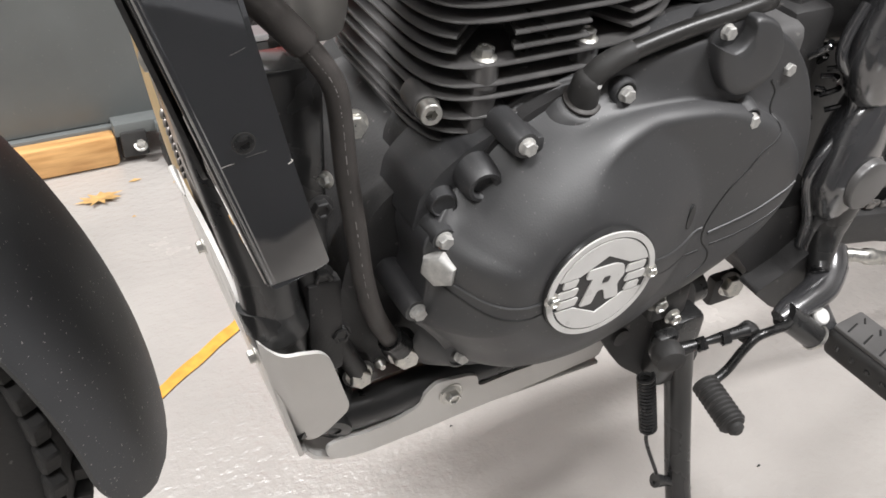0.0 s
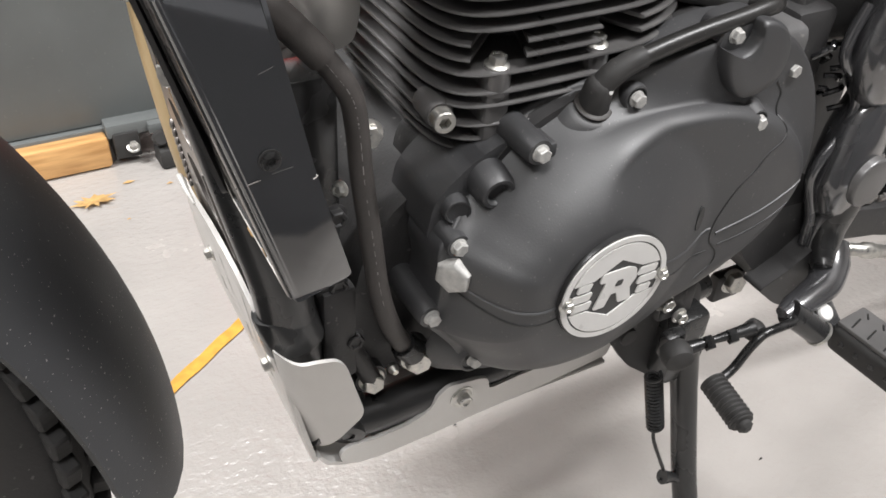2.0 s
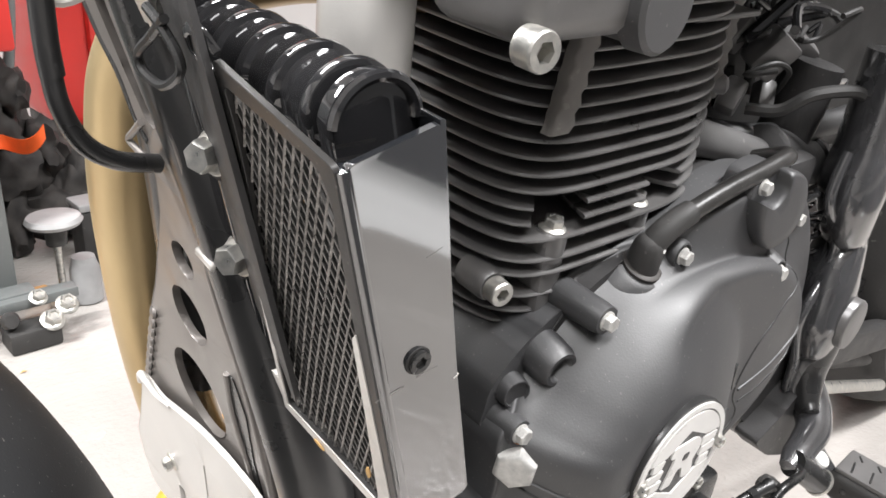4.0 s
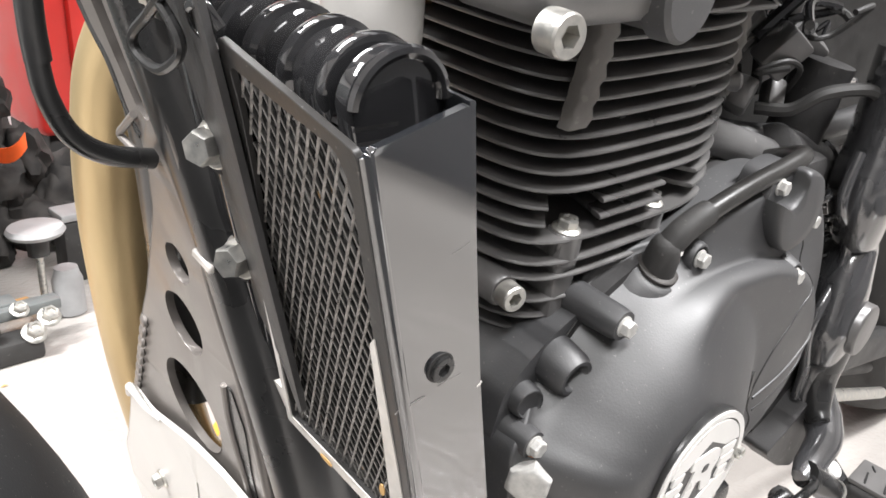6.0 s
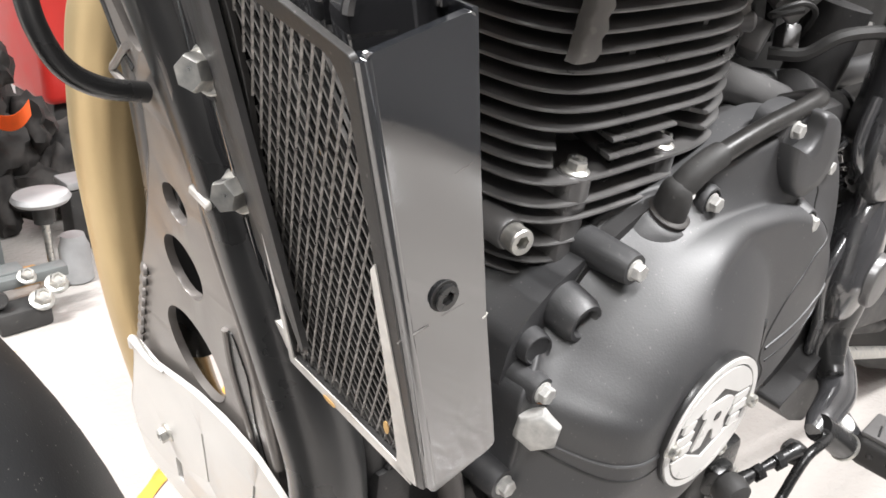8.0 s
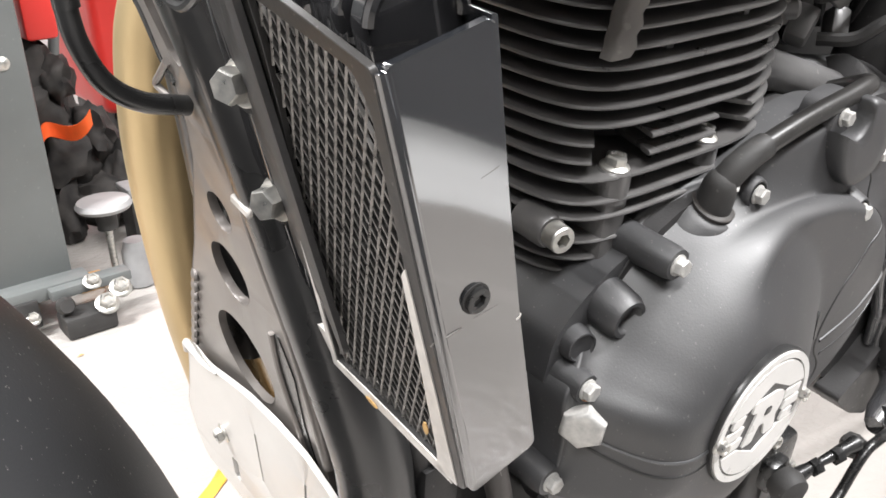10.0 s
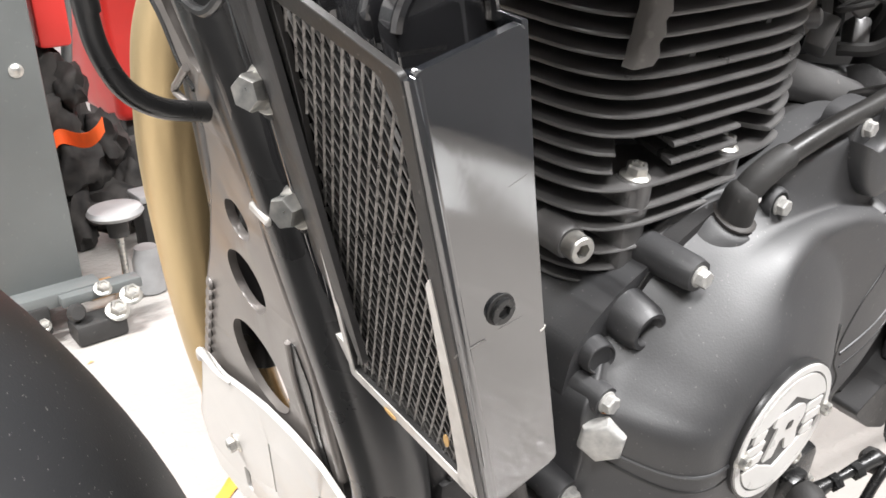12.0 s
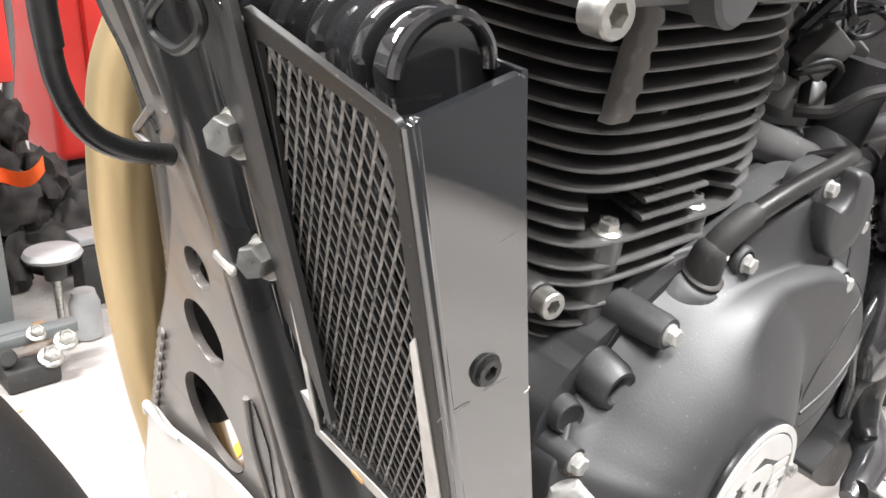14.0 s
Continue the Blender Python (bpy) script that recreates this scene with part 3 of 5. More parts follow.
# cylinder with separate fins
CYX, CYY = 0.297, 0.0
cyl = part("cylinder", lathe([(0.070, 0.43), (0.070, 0.64)], pose(CYX, CYY, 0), 48), M_CRANK, BIKE, "black air-cooled finned cylinder")


def fin_loop(r, z, gaps=(), inner=0.074, n=120):
    pts = []
    for i in range(n):
        a = 2 * math.pi * i / n
        k = 6.0 if math.cos(a) < 0 else 2.4
        wide = r + (-0.0005 if math.cos(a) < 0 else 0.004)
        rr = (abs(math.cos(a) / wide) ** k + abs(math.sin(a) / r) ** k) ** (-1 / k)
        for a0, a1 in gaps:
            if a0 < math.degrees(a) < a1:
                rr = inner
        pts.append(V((CYX + rr * math.cos(a), CYY + rr * math.sin(a), z)))
    return pts


for i, z in enumerate([0.6235 - 0.0087 * k for k in range(14)] + [0.4990, 0.4910, 0.4780, 0.4680, 0.4600]):
    r = 0.0985 if i < 16 else 0.0985 - 0.0015 * (i - 15)
    gaps = ((229, 242), (272, 286)) if i in (11, 12) else ()
    t = 0.0012
    bm = rings([fin_loop(r - 0.016, z - t * 1.6, gaps), fin_loop(r - 0.0014, z - t, gaps), fin_loop(r - 0.0004, z - t * 0.7, gaps), fin_loop(r, z, gaps), fin_loop(r - 0.0004, z + t * 0.7, gaps), fin_loop(r - 0.0014, z + t, gaps), fin_loop(r - 0.016, z + t * 1.6, gaps)])
    part("fin", bm, M_FIN, cyl)
# bolt pillars that run into the fins
for x, y in ((0.234, -0.0865), (0.302, -0.086)):
    part("pillar", bevel(box((x, y + 0.018, 0.486), (0.0165, 0.052, 0.047)), 0.003), M_FIN, cyl)
    part("pillar", lathe([(0.0088, -0.016), (0.0088, -0.001), (0.0080, 0.0)], facing((x, y - 0.0025, 0.5125), (0, -0.05, 1)), 24), M_FIN, cyl)
    bolt_at(cyl, (x, y - 0.0025, 0.5125), (0, -0.12, 1), size=0.86, spin=x * 700)
for x, z, w in ((0.262, 0.5685, 0.0045), (0.318, 0.575, 0.004), (0.262, 0.497, 0.004), (0.345, 0.56, 0.004)):
    part("fin_bridge", box((x, -0.078, z), (w, 0.020, 0.0088)), M_FIN, cyl)
part("pillar", lathe([(0.0098, -0.020), (0.0088, -0.002), (0.0076, 0.0)], facing((0.2030, -0.0835, 0.4845), (-0.15, -1, 0)), 24), M_FIN, cyl)
bolt_at(cyl, (0.2030, -0.0835, 0.4845), (-0.15, -1, -0.02), SOCKET, 0.90, "socket_bolt")
# wavy damper strips pressed over the fin edges
for x0, x1, yf, wide, zlo, nseg in ((0.2130, 0.2350, -0.1005, 0.0135, 0.5700, 12), (0.384, 0.390, -0.070, 0.012, 0.555, 13)):
    lp = []
    for i in range(nseg * 2 + 1):
        u = i / (nseg * 2)
        z = zlo + 0.0045 * i
        wob = 0.0007 if i % 2 else -0.0007
        x = x0 + (x1 - x0) * u + wob * 0.5
        lp.append([V((x - wide / 2, yf + 0.006, z)), V((x - wide / 2, yf - wob, z)), V((x - wide / 2 + 0.0015, yf - 0.0012 - wob, z)), V((x + wide / 2 - 0.0015, yf - 0.0012 - wob, z)), V((x + wide / 2, yf - wob, z)), V((x + wide / 2, yf + 0.006, z))])
    part("damper_strip", rings(lp), M_DAMPER, cyl, "grey rubber damper strip", deg=60)
part("rear_stud", lathe([(0.006, 0), (0.006, 0.018), (0.004, 0.02)], facing((0.378, -0.060, 0.562), (0.7, -0.7, 0.1)), 16), M_FIN, cyl)

# cylinder head
head = part("cylinder_head", bevel(box((0.285, -0.01, 0.655), (0.20, 0.20, 0.045)), 0.014, 3), M_FIN, BIKE, "black cylinder head under a smooth grey rocker cover")
for i in range(4):
    z = 0.612 + 0.0100 * i
    part("fin", bevel(box((0.345 - 0.004 * i, -0.055, z), (0.060, 0.075, 0.003), 0, None), 0.001, 1), M_FIN, head)
part("pad", bevel(box((0.195, -0.095, 0.642), (0.085, 0.060, 0.046)), 0.012, 3), M_FIN, head)
bolt_at(head, (0.158, -0.121, 0.6215), (-0.05, -1, 0), SOCKET, 1.12, "socket_bolt")
part("round_cap", lathe([(0.019, -0.04), (0.020, -0.001), (0.0225, 0.0), (0.0225, 0.010), (0.0205, 0.012), (0.001, 0.0125)], facing((0.232, -0.117, 0.634), (0.15, -1, 0)), 36), M_COVER, head, "round satin black blanking cap")
part("round_cap", lathe([(0.015, -0.04), (0.0155, 0.008), (0.014, 0.010), (0.001, 0.0105)], facing((0.296, -0.100, 0.648), (0.05, -1, 0)), 28), M_COVER, head)
topl = []
for s, z in ((0.86, 0.664), (0.96, 0.666), (1.01, 0.671), (1.03, 0.680), (1.0, 0.70), (0.93, 0.725), (0.80, 0.740), (0.3, 0.745)):
    topl.append([V((0.315 + 0.190 * s * math.copysign(abs(math.cos(t)) ** 0.6, math.cos(t)), 0.125 * s * math.copysign(abs(math.sin(t)) ** 0.6, math.sin(t)) - 0.008, z)) for t in (2 * math.pi * i / 64 for i in range(64))])
part("rocker_cover", rings(topl), M_COVER, head, "satin dark grey rocker cover", deg=60)

# ---- oil cooler and guard ----
GX, GZ, SLANT = 0.0395, 0.6140, 0.28


def guard_x(z):
    return GX + SLANT * (GZ - z)


SIDE_Y = -0.1710
RAKE = V((SLANT, 0, -1)).normalized()
GM = Matrix((V((0, 1, 0)), -RAKE, V((-1, 0, -SLANT)).normalized())).transposed().to_4x4()
GM.translation = V((GX, SIDE_Y, GZ))
HT = 0.1600
guard = group("cooler_guard", BIKE, "gloss black folded steel oil cooler guard with chipped edges")
# the whole guard leans out a little towards its top
guard.matrix_local = Matrix.Translation((0, SIDE_Y, 0.53)) @ Matrix.Rotation(radians(1.4), 4, "X") @ Matrix.Translation((0, -SIDE_Y, -0.53))
front_o = rounded([(0.0015, -HT), (0.0015, 0.0), (0.0605, 0.0115), (0.0600, -0.024), (0.0665, -0.056), (0.0745, -0.090), (0.0790, -0.135), (0.0815, -0.157), (0.0700, -0.158), (0.012, -HT - 0.004)], 0.003)
front_h = rounded([(0.0125, -HT + 0.004), (0.0110, -0.150), (0.0075, -0.060), (0.0062, -0.012), (0.0105, -0.0030), (0.0570, 0.0040), (0.0565, -0.010), (0.0585, -0.032), (0.0640, -0.062), (0.0720, -0.108), (0.0765, -0.151), (0.0440, -0.153)], 0.0030)
part("front_frame", sheet(front_o, 0.0022, GM, [front_h], 0.0004), M_SATIN, guard, "satin black front frame")
side_o = [(GX + 0.0015, GZ), (0.0728, GZ + 0.0078), (0.0848, 0.5700), (0.0952, 0.5268), (0.1110, 0.4675), (0.1080, 0.4655), (0.0850, 0.4590), (0.0822, 0.4610)]
SM = Matrix(((1, 0, 0, 0), (0, 0, -1, SIDE_Y + 0.0012), (0, 1, 0, 0), (0, 0, 0, 1)))
part("side_panel", bevel(sheet(rounded(side_o, 0.0025), 0.0024, SM), 0.0008, 2, 50), M_GUARD, guard)
# the rounded fold and its pale worn line
fold = [(guard_x(z) + 0.0020, SIDE_Y + 0.0024, z) for z in (GZ - 0.001, 0.54, 0.4625)]
part("fold", sweep(fold, 0.0027, 14, 3), M_GUARD, guard)
worn = [(0.0066, -0.062), (0.0094, -0.066), (0.0112, -0.105), (0.0140, -0.150), (0.0165, -HT - 0.001), (0.0055, -HT - 0.001), (0.0058, -0.110)]
part("worn_edge", sheet(rounded(worn, 0.0012), 0.0005, GM @ Matrix.Translation((0, 0, 0.0013))), M_EDGE, guard, "bare pale worn edge")
for strip in ([(0.0660, -0.0600), (0.0740, -0.0900), (0.0783, -0.1350), (0.0808, -0.1562), (0.0768, -0.1515), (0.0756, -0.1350), (0.0720, -0.1030), (0.0660, -0.0720), (0.0640, -0.0600)],
              [(0.0808, -0.1562), (0.0768, -0.1515), (0.0440, -0.1533), (0.0150, -0.1562), (0.0090, -0.1632), (0.0690, -0.1576)]):
    part("worn_edge", sheet(strip, 0.0005, GM @ Matrix.Translation((0, 0, 0.0013))), M_EDGE, guard, "bare pale worn edge")
for u, v in ((0.0168, -0.139), (0.0545, -0.1575)):
    part("rust_spot", sheet(ellipse2(u, v, 0.0014, 0.0036, 14, 0.2 if u < 0.03 else -1.45), 0.0004, GM @ Matrix.Translation((0, 0, 0.0020))), M_LEAF, guard, "orange rust spot on the bare edge")
# inner walls that close the folded box
part("rear_wall", sheet(rounded([(0.0760, 0.6215), (0.0955, 0.5300), (0.1100, 0.4700), (0.1080, 0.4700), (0.0935, 0.5300), (0.0740, 0.6215)], 0.0008), 0.030, Matrix(((1, 0, 0, 0), (0, 0, -1, SIDE_Y + 0.0175), (0, 1, 0, 0), (0, 0, 0, 1)))), M_GUARD, guard)
bolt_at(guard, (0.0757, SIDE_Y, 0.5405), OUT, BUTTON, 0.92, "socket_screw", 20)
part("washer", lathe([(0.004, 0), (0.0050, 0), (0.0050, 0.0004), (0.004, 0.0004)], facing((0.0757, SIDE_Y, 0.5405), OUT), 28), M_RUBBER, guard)
random.seed(17)
for pts, w in (([(0.0601, 0.5298), (0.0607, 0.5302), (0.0613, 0.5307)], 0.00034), ([(0.0655, 0.5308), (0.0682, 0.5314), (0.0712, 0.5318)], 0.00034), ([(0.0760, 0.5335), (0.0800, 0.5342), (0.0850, 0.5348)], 0.00008), ([(0.0735, 0.5790), (0.0765, 0.5800), (0.0795, 0.5812)], 0.00009)):
    path = smooth_path([(x, SIDE_Y - 0.0001, z) for x, z in pts], 10)
    part("scratch", sweep(path, [w * random.uniform(0.4, 1.3) for p in path], 5, 1, (1, 0.6)), M_INK, guard)
part("edge_chip", sweep([(0.0936, SIDE_Y + 0.0004, 0.5262), (0.0949, SIDE_Y + 0.0004, 0.5268), (0.0956, SIDE_Y + 0.0006, 0.5275)], 0.0006, 6, 2), M_EDGE, guard, "chip of bare metal")
lug_m = GM @ Matrix.Translation((0.0835, -0.144, 0.0))
part("lug", lathe([(0.0030, -0.001), (0.0062, -0.001), (0.0062, 0.001), (0.0030, 0.001)], lug_m, 22), M_EDGE, guard, "bare steel lug with a hole")
part("lug", sweep([GM @ V(p) for p in ((0.0590, 0.013, 0.0), (0.0640, 0.0195, 0.0015), (0.0700, 0.0175, 0.002), (0.0715, 0.0110, 0.001), (0.0655, 0.0065, 0.0), (0.0605, 0.0055, 0.0))], 0.0022, 10, 5, (1, 0.6)), M_GLOSS, guard)

# expanded steel mesh: flat dark strands one way, thinner ones coloured lighter for glints
HOLE = [V((x, y)) for x, y in front_h]


def inside(u, v):
    hit = False
    for a, b in zip(HOLE, HOLE[1:] + HOLE[:1]):
        if (a.y > v) != (b.y > v) and u < (b.x - a.x) * (v - a.y) / (b.y - a.y) + a.x:
            hit = not hit
    return hit


def strand(u0, slope):
    """The points of the slanted line u = u0 + slope * v that lie in the opening."""
    pts = []
    for i in range(181):
        v = -HT + (HT + 0.006) * i / 180
        if inside(u0 + slope * v, v):
            pts.append((u0 + slope * v, v))
    return pts


for slope, depth, wide, mat, label in ((0.50, -0.0012, 0.00085, M_STRAND, "flat expanded steel mesh strands in the darker, unlit tone"), (-0.42, -0.0006, 0.00050, M_MESH, "thin mesh strands in a lighter steel for their glints")):
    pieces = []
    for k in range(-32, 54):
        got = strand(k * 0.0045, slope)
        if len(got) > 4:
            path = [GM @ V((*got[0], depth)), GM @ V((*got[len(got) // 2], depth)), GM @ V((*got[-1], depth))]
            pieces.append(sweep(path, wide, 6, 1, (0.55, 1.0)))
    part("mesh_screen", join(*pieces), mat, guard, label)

# the cooler: a ribbed black body lying across, with rounded end plates
cool = group("oil_cooler", BIKE, "gloss black ribbed oil cooler")


def d_loop(y, half, top, low):
    cx0 = 0.0597
    pts = []
    for i in range(21):
        a = math.pi * i / 20
        pts.append(V((cx0 + half * math.cos(a), y, top + half * 0.92 * math.sin(a))))
    pts += [V((cx0 - 0.011 + 0.031, y, low)), V((cx0 + 0.011 + 0.031, y, low))]
    return pts


loops = []
y = -0.066
while y > -0.150:
    for dy, h in ((0.0, 0.0138), (-0.0090, 0.0150), (-0.0098, 0.0160), (-0.0120, 0.0164), (-0.0142, 0.0160), (-0.0150, 0.0140)):
        loops.append(d_loop(y + dy, h, 0.6195, 0.475))
    y -= 0.0175
part("core", rings(loops), M_GLOSS, cool, deg=50)
part("end_plate", rings([d_loop(-0.1540, 0.0150, 0.6195, 0.480), d_loop(-0.1590, 0.0150, 0.6195, 0.480), d_loop(-0.1600, 0.0142, 0.6195, 0.480)]), M_GLOSS, cool)
part("end_rim", sweep([p for p in d_loop(-0.1605, 0.0142, 0.6195, 0.49)[:21]], 0.0019, 8, 1), M_GLOSS, cool)
part("neck", lathe([(0.011, 0), (0.011, 0.012), (0.009, 0.014), (0.009, 0.02)], facing((0.0565, -0.068, 0.627), (-0.1, 1, 0.1)), 20), M_GLOSS, cool)
bolt_at(cool, (0.0555, -0.054, 0.6285), (-0.3, 0.9, 0.1), BIGBOLT, 1.3, "union_nut")
for i in range(34):
    z = 0.482 + i * 0.004
    part("cooling_rib", box((guard_x(z) + 0.014, -0.128, z), (0.014, 0.064, 0.0012)), M_CRANK, cool)

# ---- frame, gusset plate and down tube ----
def plate_x(z):
    return 0.1705 - 0.20 * z


K = 1 / math.hypot(1, 0.20)
PM = Matrix((V((0, 1, 0)), V((-0.20 * K, 0, K)), V((-K, 0, -0.20 * K)))).transposed().to_4x4()
PM.translation = V((plate_x(0.45), 0, 0.45))


def pv(y, z):
    return (y, (z - 0.45) / K)


frame_part = group("frame", BIKE, "black tubular steel frame")
LEFT = ((0.0434, 0.7007), (0.0322, 0.6591), (0.0078, 0.6064), (-0.0054, 0.5891), (-0.0118, 0.5720), (-0.0190, 0.5632), (-0.0183, 0.5497), (-0.0117, 0.5281), (0.0045, 0.5003), (0.0219, 0.4717), (0.0404, 0.4462), (0.0697, 0.4011), (0.0930, 0.3606))
RIGHT = ((-0.0590, 0.3400), (-0.0640, 0.3860), (-0.0643, 0.4312), (-0.0615, 0.4671), (-0.0558, 0.4913), (-0.0525, 0.5142), (-0.0535, 0.5400), (-0.0540, 0.5557), (-0.0487, 0.5785), (-0.0393, 0.5966), (-0.0241, 0.6591), (-0.0127, 0.7007))
plate_o = [pv(y, z) for y, z in LEFT + ((0.0900, 0.340),) + RIGHT]
holes = [ellipse2(*pv(-0.0240, 0.5080), 0.0096, 0.0096, 28), ellipse2(*pv(-0.0140, 0.4715), 0.0160, 0.0160, 32), ellipse2(*pv(0.0010, 0.4120), 0.0258, 0.0266, 40),
         rounded([pv(0.0010, 0.6200), pv(-0.0139, 0.5911), pv(-0.0230, 0.5752), pv(-0.0284, 0.5726), pv(-0.0329, 0.5743), pv(-0.0259, 0.5881), pv(-0.0120, 0.6200)], 0.003, 4)]
part("gusset_plate", bevel(sheet(rounded(plate_o, 0.006), 0.004, PM, holes), 0.0009, 2, 60), M_PLATE, frame_part, "satin grey laser-cut gusset plate with three lightening holes")
for k in range(9):
    t = k / 8
    p = V((plate_x(0.442 - 0.08 * t) - 0.0020, 0.0400 + 0.050 * t, 0.442 - 0.08 * t))
    part("weld", lathe([(0.0030, -0.0035), (0.0058, -0.001), (0.0052, 0.0012), (0.002, 0.0026)], facing(p, (-1, 0.35, 0.1)) @ Matrix.Diagonal((1.0, 0.75, 0.7, 1)), 12), M_PLATE, frame_part)
slot_o = [pv(-0.0430, 0.4560), pv(-0.0505, 0.4575), pv(-0.0555, 0.4363), pv(-0.0520, 0.4049), pv(-0.0545, 0.3732), pv(-0.0465, 0.3669), pv(-0.0445, 0.3995), pv(-0.0415, 0.4247)]
part("slot_recess", sheet(rounded(slot_o, 0.003), 0.0010, PM @ Matrix.Translation((0, 0, 0.0022))), M_TUBE, frame_part, "dark slot along the plate edge")
part("slot_rib", sweep([(plate_x(z) - 0.003, y, z) for y, z in ((-0.0455, 0.4565), (-0.0420, 0.430), (-0.0450, 0.400), (-0.0470, 0.368))], 0.0016, 8, 4), M_PLATE, frame_part)
part("down_tube", sweep([(0.034, 0.004, 0.74), (0.0500, -0.0200, 0.660), (0.0680, -0.0445, 0.5766), (0.0765, -0.0570, 0.535), (0.0850, -0.0685, 0.490), (0.0945, -0.0800, 0.4395), (0.1015, -0.0850, 0.403), (0.1045, -0.0868, 0.372)], 0.0175, 28, 6), M_TUBE, frame_part, "gloss black round down tube")
part("down_tube", sweep([(plate_x(0.74) + 0.020, 0.035, 0.74), (plate_x(0.60) + 0.024, 0.020, 0.60), (plate_x(0.55) + 0.024, 0.022, 0.55), (plate_x(0.50) + 0.024, 0.033, 0.50), (plate_x(0.45) + 0.026, 0.052, 0.45), (plate_x(0.36) + 0.030, 0.080, 0.36)], 0.0150, 20, 6), M_TUBE, frame_part)
part("tube_rib", sweep([(plate_x(z) - 0.0008, y, z) for y, z in RIGHT[1:]], 0.0032, 12, 4), M_PLATE, frame_part)
part("plate_lip", sweep([(plate_x(z), y, z) for y, z in LEFT[:6]], 0.0030, 10, 4), M_TUBE, frame_part)
part("tube_collar", lathe([(0.0168, -0.016), (0.0185, -0.0145), (0.0190, -0.012), (0.0190, 0.010), (0.0185, 0.012), (0.0168, 0.0125)], facing((0.1045, -0.0865, 0.368), (-0.20, 0.20, 1)), 32), M_TUBE, frame_part)
part("tube_foot", sweep([(0.1045, -0.0868, 0.372), (0.1170, -0.0800, 0.335), (0.1340, -0.0770, 0.290), (0.1460, -0.0800, 0.266)], [0.0175, 0.0140, 0.0130, 0.0130], 24, 5), M_TUBE, frame_part)
# bolts and brackets that hold the guard
for x, y, z in ((0.0545, -0.0810, 0.5820), (0.0665, -0.0785, 0.5370)):
    part("washer", lathe([(0.004, 0), (0.0105, 0), (0.0105, 0.0014), (0.004, 0.0014)], facing((x + 0.001, y, z), (-1, -0.20, 0.05)), 28), M_DARKSTEEL, frame_part)
    part("washer", lathe([(0.004, 0), (0.0084, 0), (0.0084, 0.0018), (0.0078, 0.0024), (0.004, 0.0024)], facing((x - 0.0005, y, z), (-1, -0.20, 0.05)), 28), M_BOLT, frame_part)
    part("speed_clip", bevel(box((0, 0, 0), (0.0022, 0.020, 0.014)), 0.0009, 2), M_DARKSTEEL, frame_part).matrix_local = pose(x + 0.005, y - 0.004, z + 0.009, 0, -25, 10)
    bolt_at(frame_part, (x - 0.003, y, z), (-1, -0.40, 0.05), FRAMEBOLT, 0.80, spin=z * 600)
TAB = Matrix(((0.25, -0.267, 1, 0.2290), (1, 0, 0, 0), (0, 1, 0, 0), (0, 0, 0, 1)))
tab = [(-0.0220, 0.6900), (-0.0360, 0.6150), (-0.0460, 0.5980), (-0.0530, 0.5900), (-0.0520, 0.5730), (-0.0620, 0.5670), (-0.0710, 0.5620), (-0.0750, 0.5540), (-0.0720, 0.5470), (-0.0600, 0.5450), (-0.0530, 0.5390), (-0.0530, 0.5260), (-0.0660, 0.5205), (-0.1000, 0.5050), (-0.1090, 0.4850), (-0.1140, 0.4900), (-0.1140, 0.6900)]
part("guard_bracket", bevel(sheet(rounded(tab, 0.003), 0.0025, TAB), 0.0007, 1, 50), M_CRANK, frame_part, "dark folded guard bracket with cut-outs")
part("inner_plate", sheet(rounded([(-0.066, 0.600), (-0.064, 0.545), (-0.072, 0.505), (-0.100, 0.505), (-0.100, 0.600)], 0.004), 0.002, Matrix.Translation((0.010, 0, 0)) @ TAB), M_PLATE, frame_part, "satin grey inner bracket plate")
part("side_bracket", sheet(rounded([(-0.085, -0.022), (-0.112, -0.026), (-0.108, 0.010), (-0.100, 0.026), (-0.082, 0.026)], 0.004), 0.002, PM @ Matrix.Translation((0, 0.1075, -0.016))), M_PLATE, frame_part)
part("tie_tail", bevel(box((0, 0, 0), (0.0025, 0.014, 0.0035)), 0.0007, 1), M_EDGE, frame_part, "cut pale cable tie end").matrix_local = pose(0.0605, -0.0580, 0.5265, 8, 0, 0)
# cable guide ring on the tube
ring = [(plate_x(z) - 0.012, y, z) for y, z in ((-0.090, 0.632), (-0.0756, 0.6225), (-0.0616, 0.6135), (-0.0615, 0.6075), (-0.075, 0.606), (-0.0907, 0.6138), (-0.0948, 0.6206), (-0.088, 0.628), (-0.078, 0.633))]
part("cable_ring", sweep(ring, 0.0017, 8, 5), M_TUBE, frame_part)
part("cable_clip", sweep([(plate_x(z) - 0.003, y, z) for y, z in ((-0.0200, 0.5720), (-0.0078, 0.5633), (0.0002, 0.5573), (-0.0050, 0.5555), (-0.0185, 0.5535))], 0.0016, 8, 4), M_PLATE, frame_part, "bent wire cable clip")
# lower rail
part("lower_rail", sweep([(0.115, -0.086, 0.268), (0.16, -0.086, 0.258), (0.23, -0.086, 0.262), (0.34, -0.086, 0.262), (0.46, -0.085, 0.270)], 0.0145, 20, 5), M_TUBE, frame_part)
part("rail_end", lathe([(0.008, -0.01), (0.012, 0), (0.012, 0.003), (0.005, 0.0035), (0.0045, 0.001)], facing((0.137, -0.098, 0.262), (-0.4, -1, -0.3)), 20), M_TUBE, frame_part)
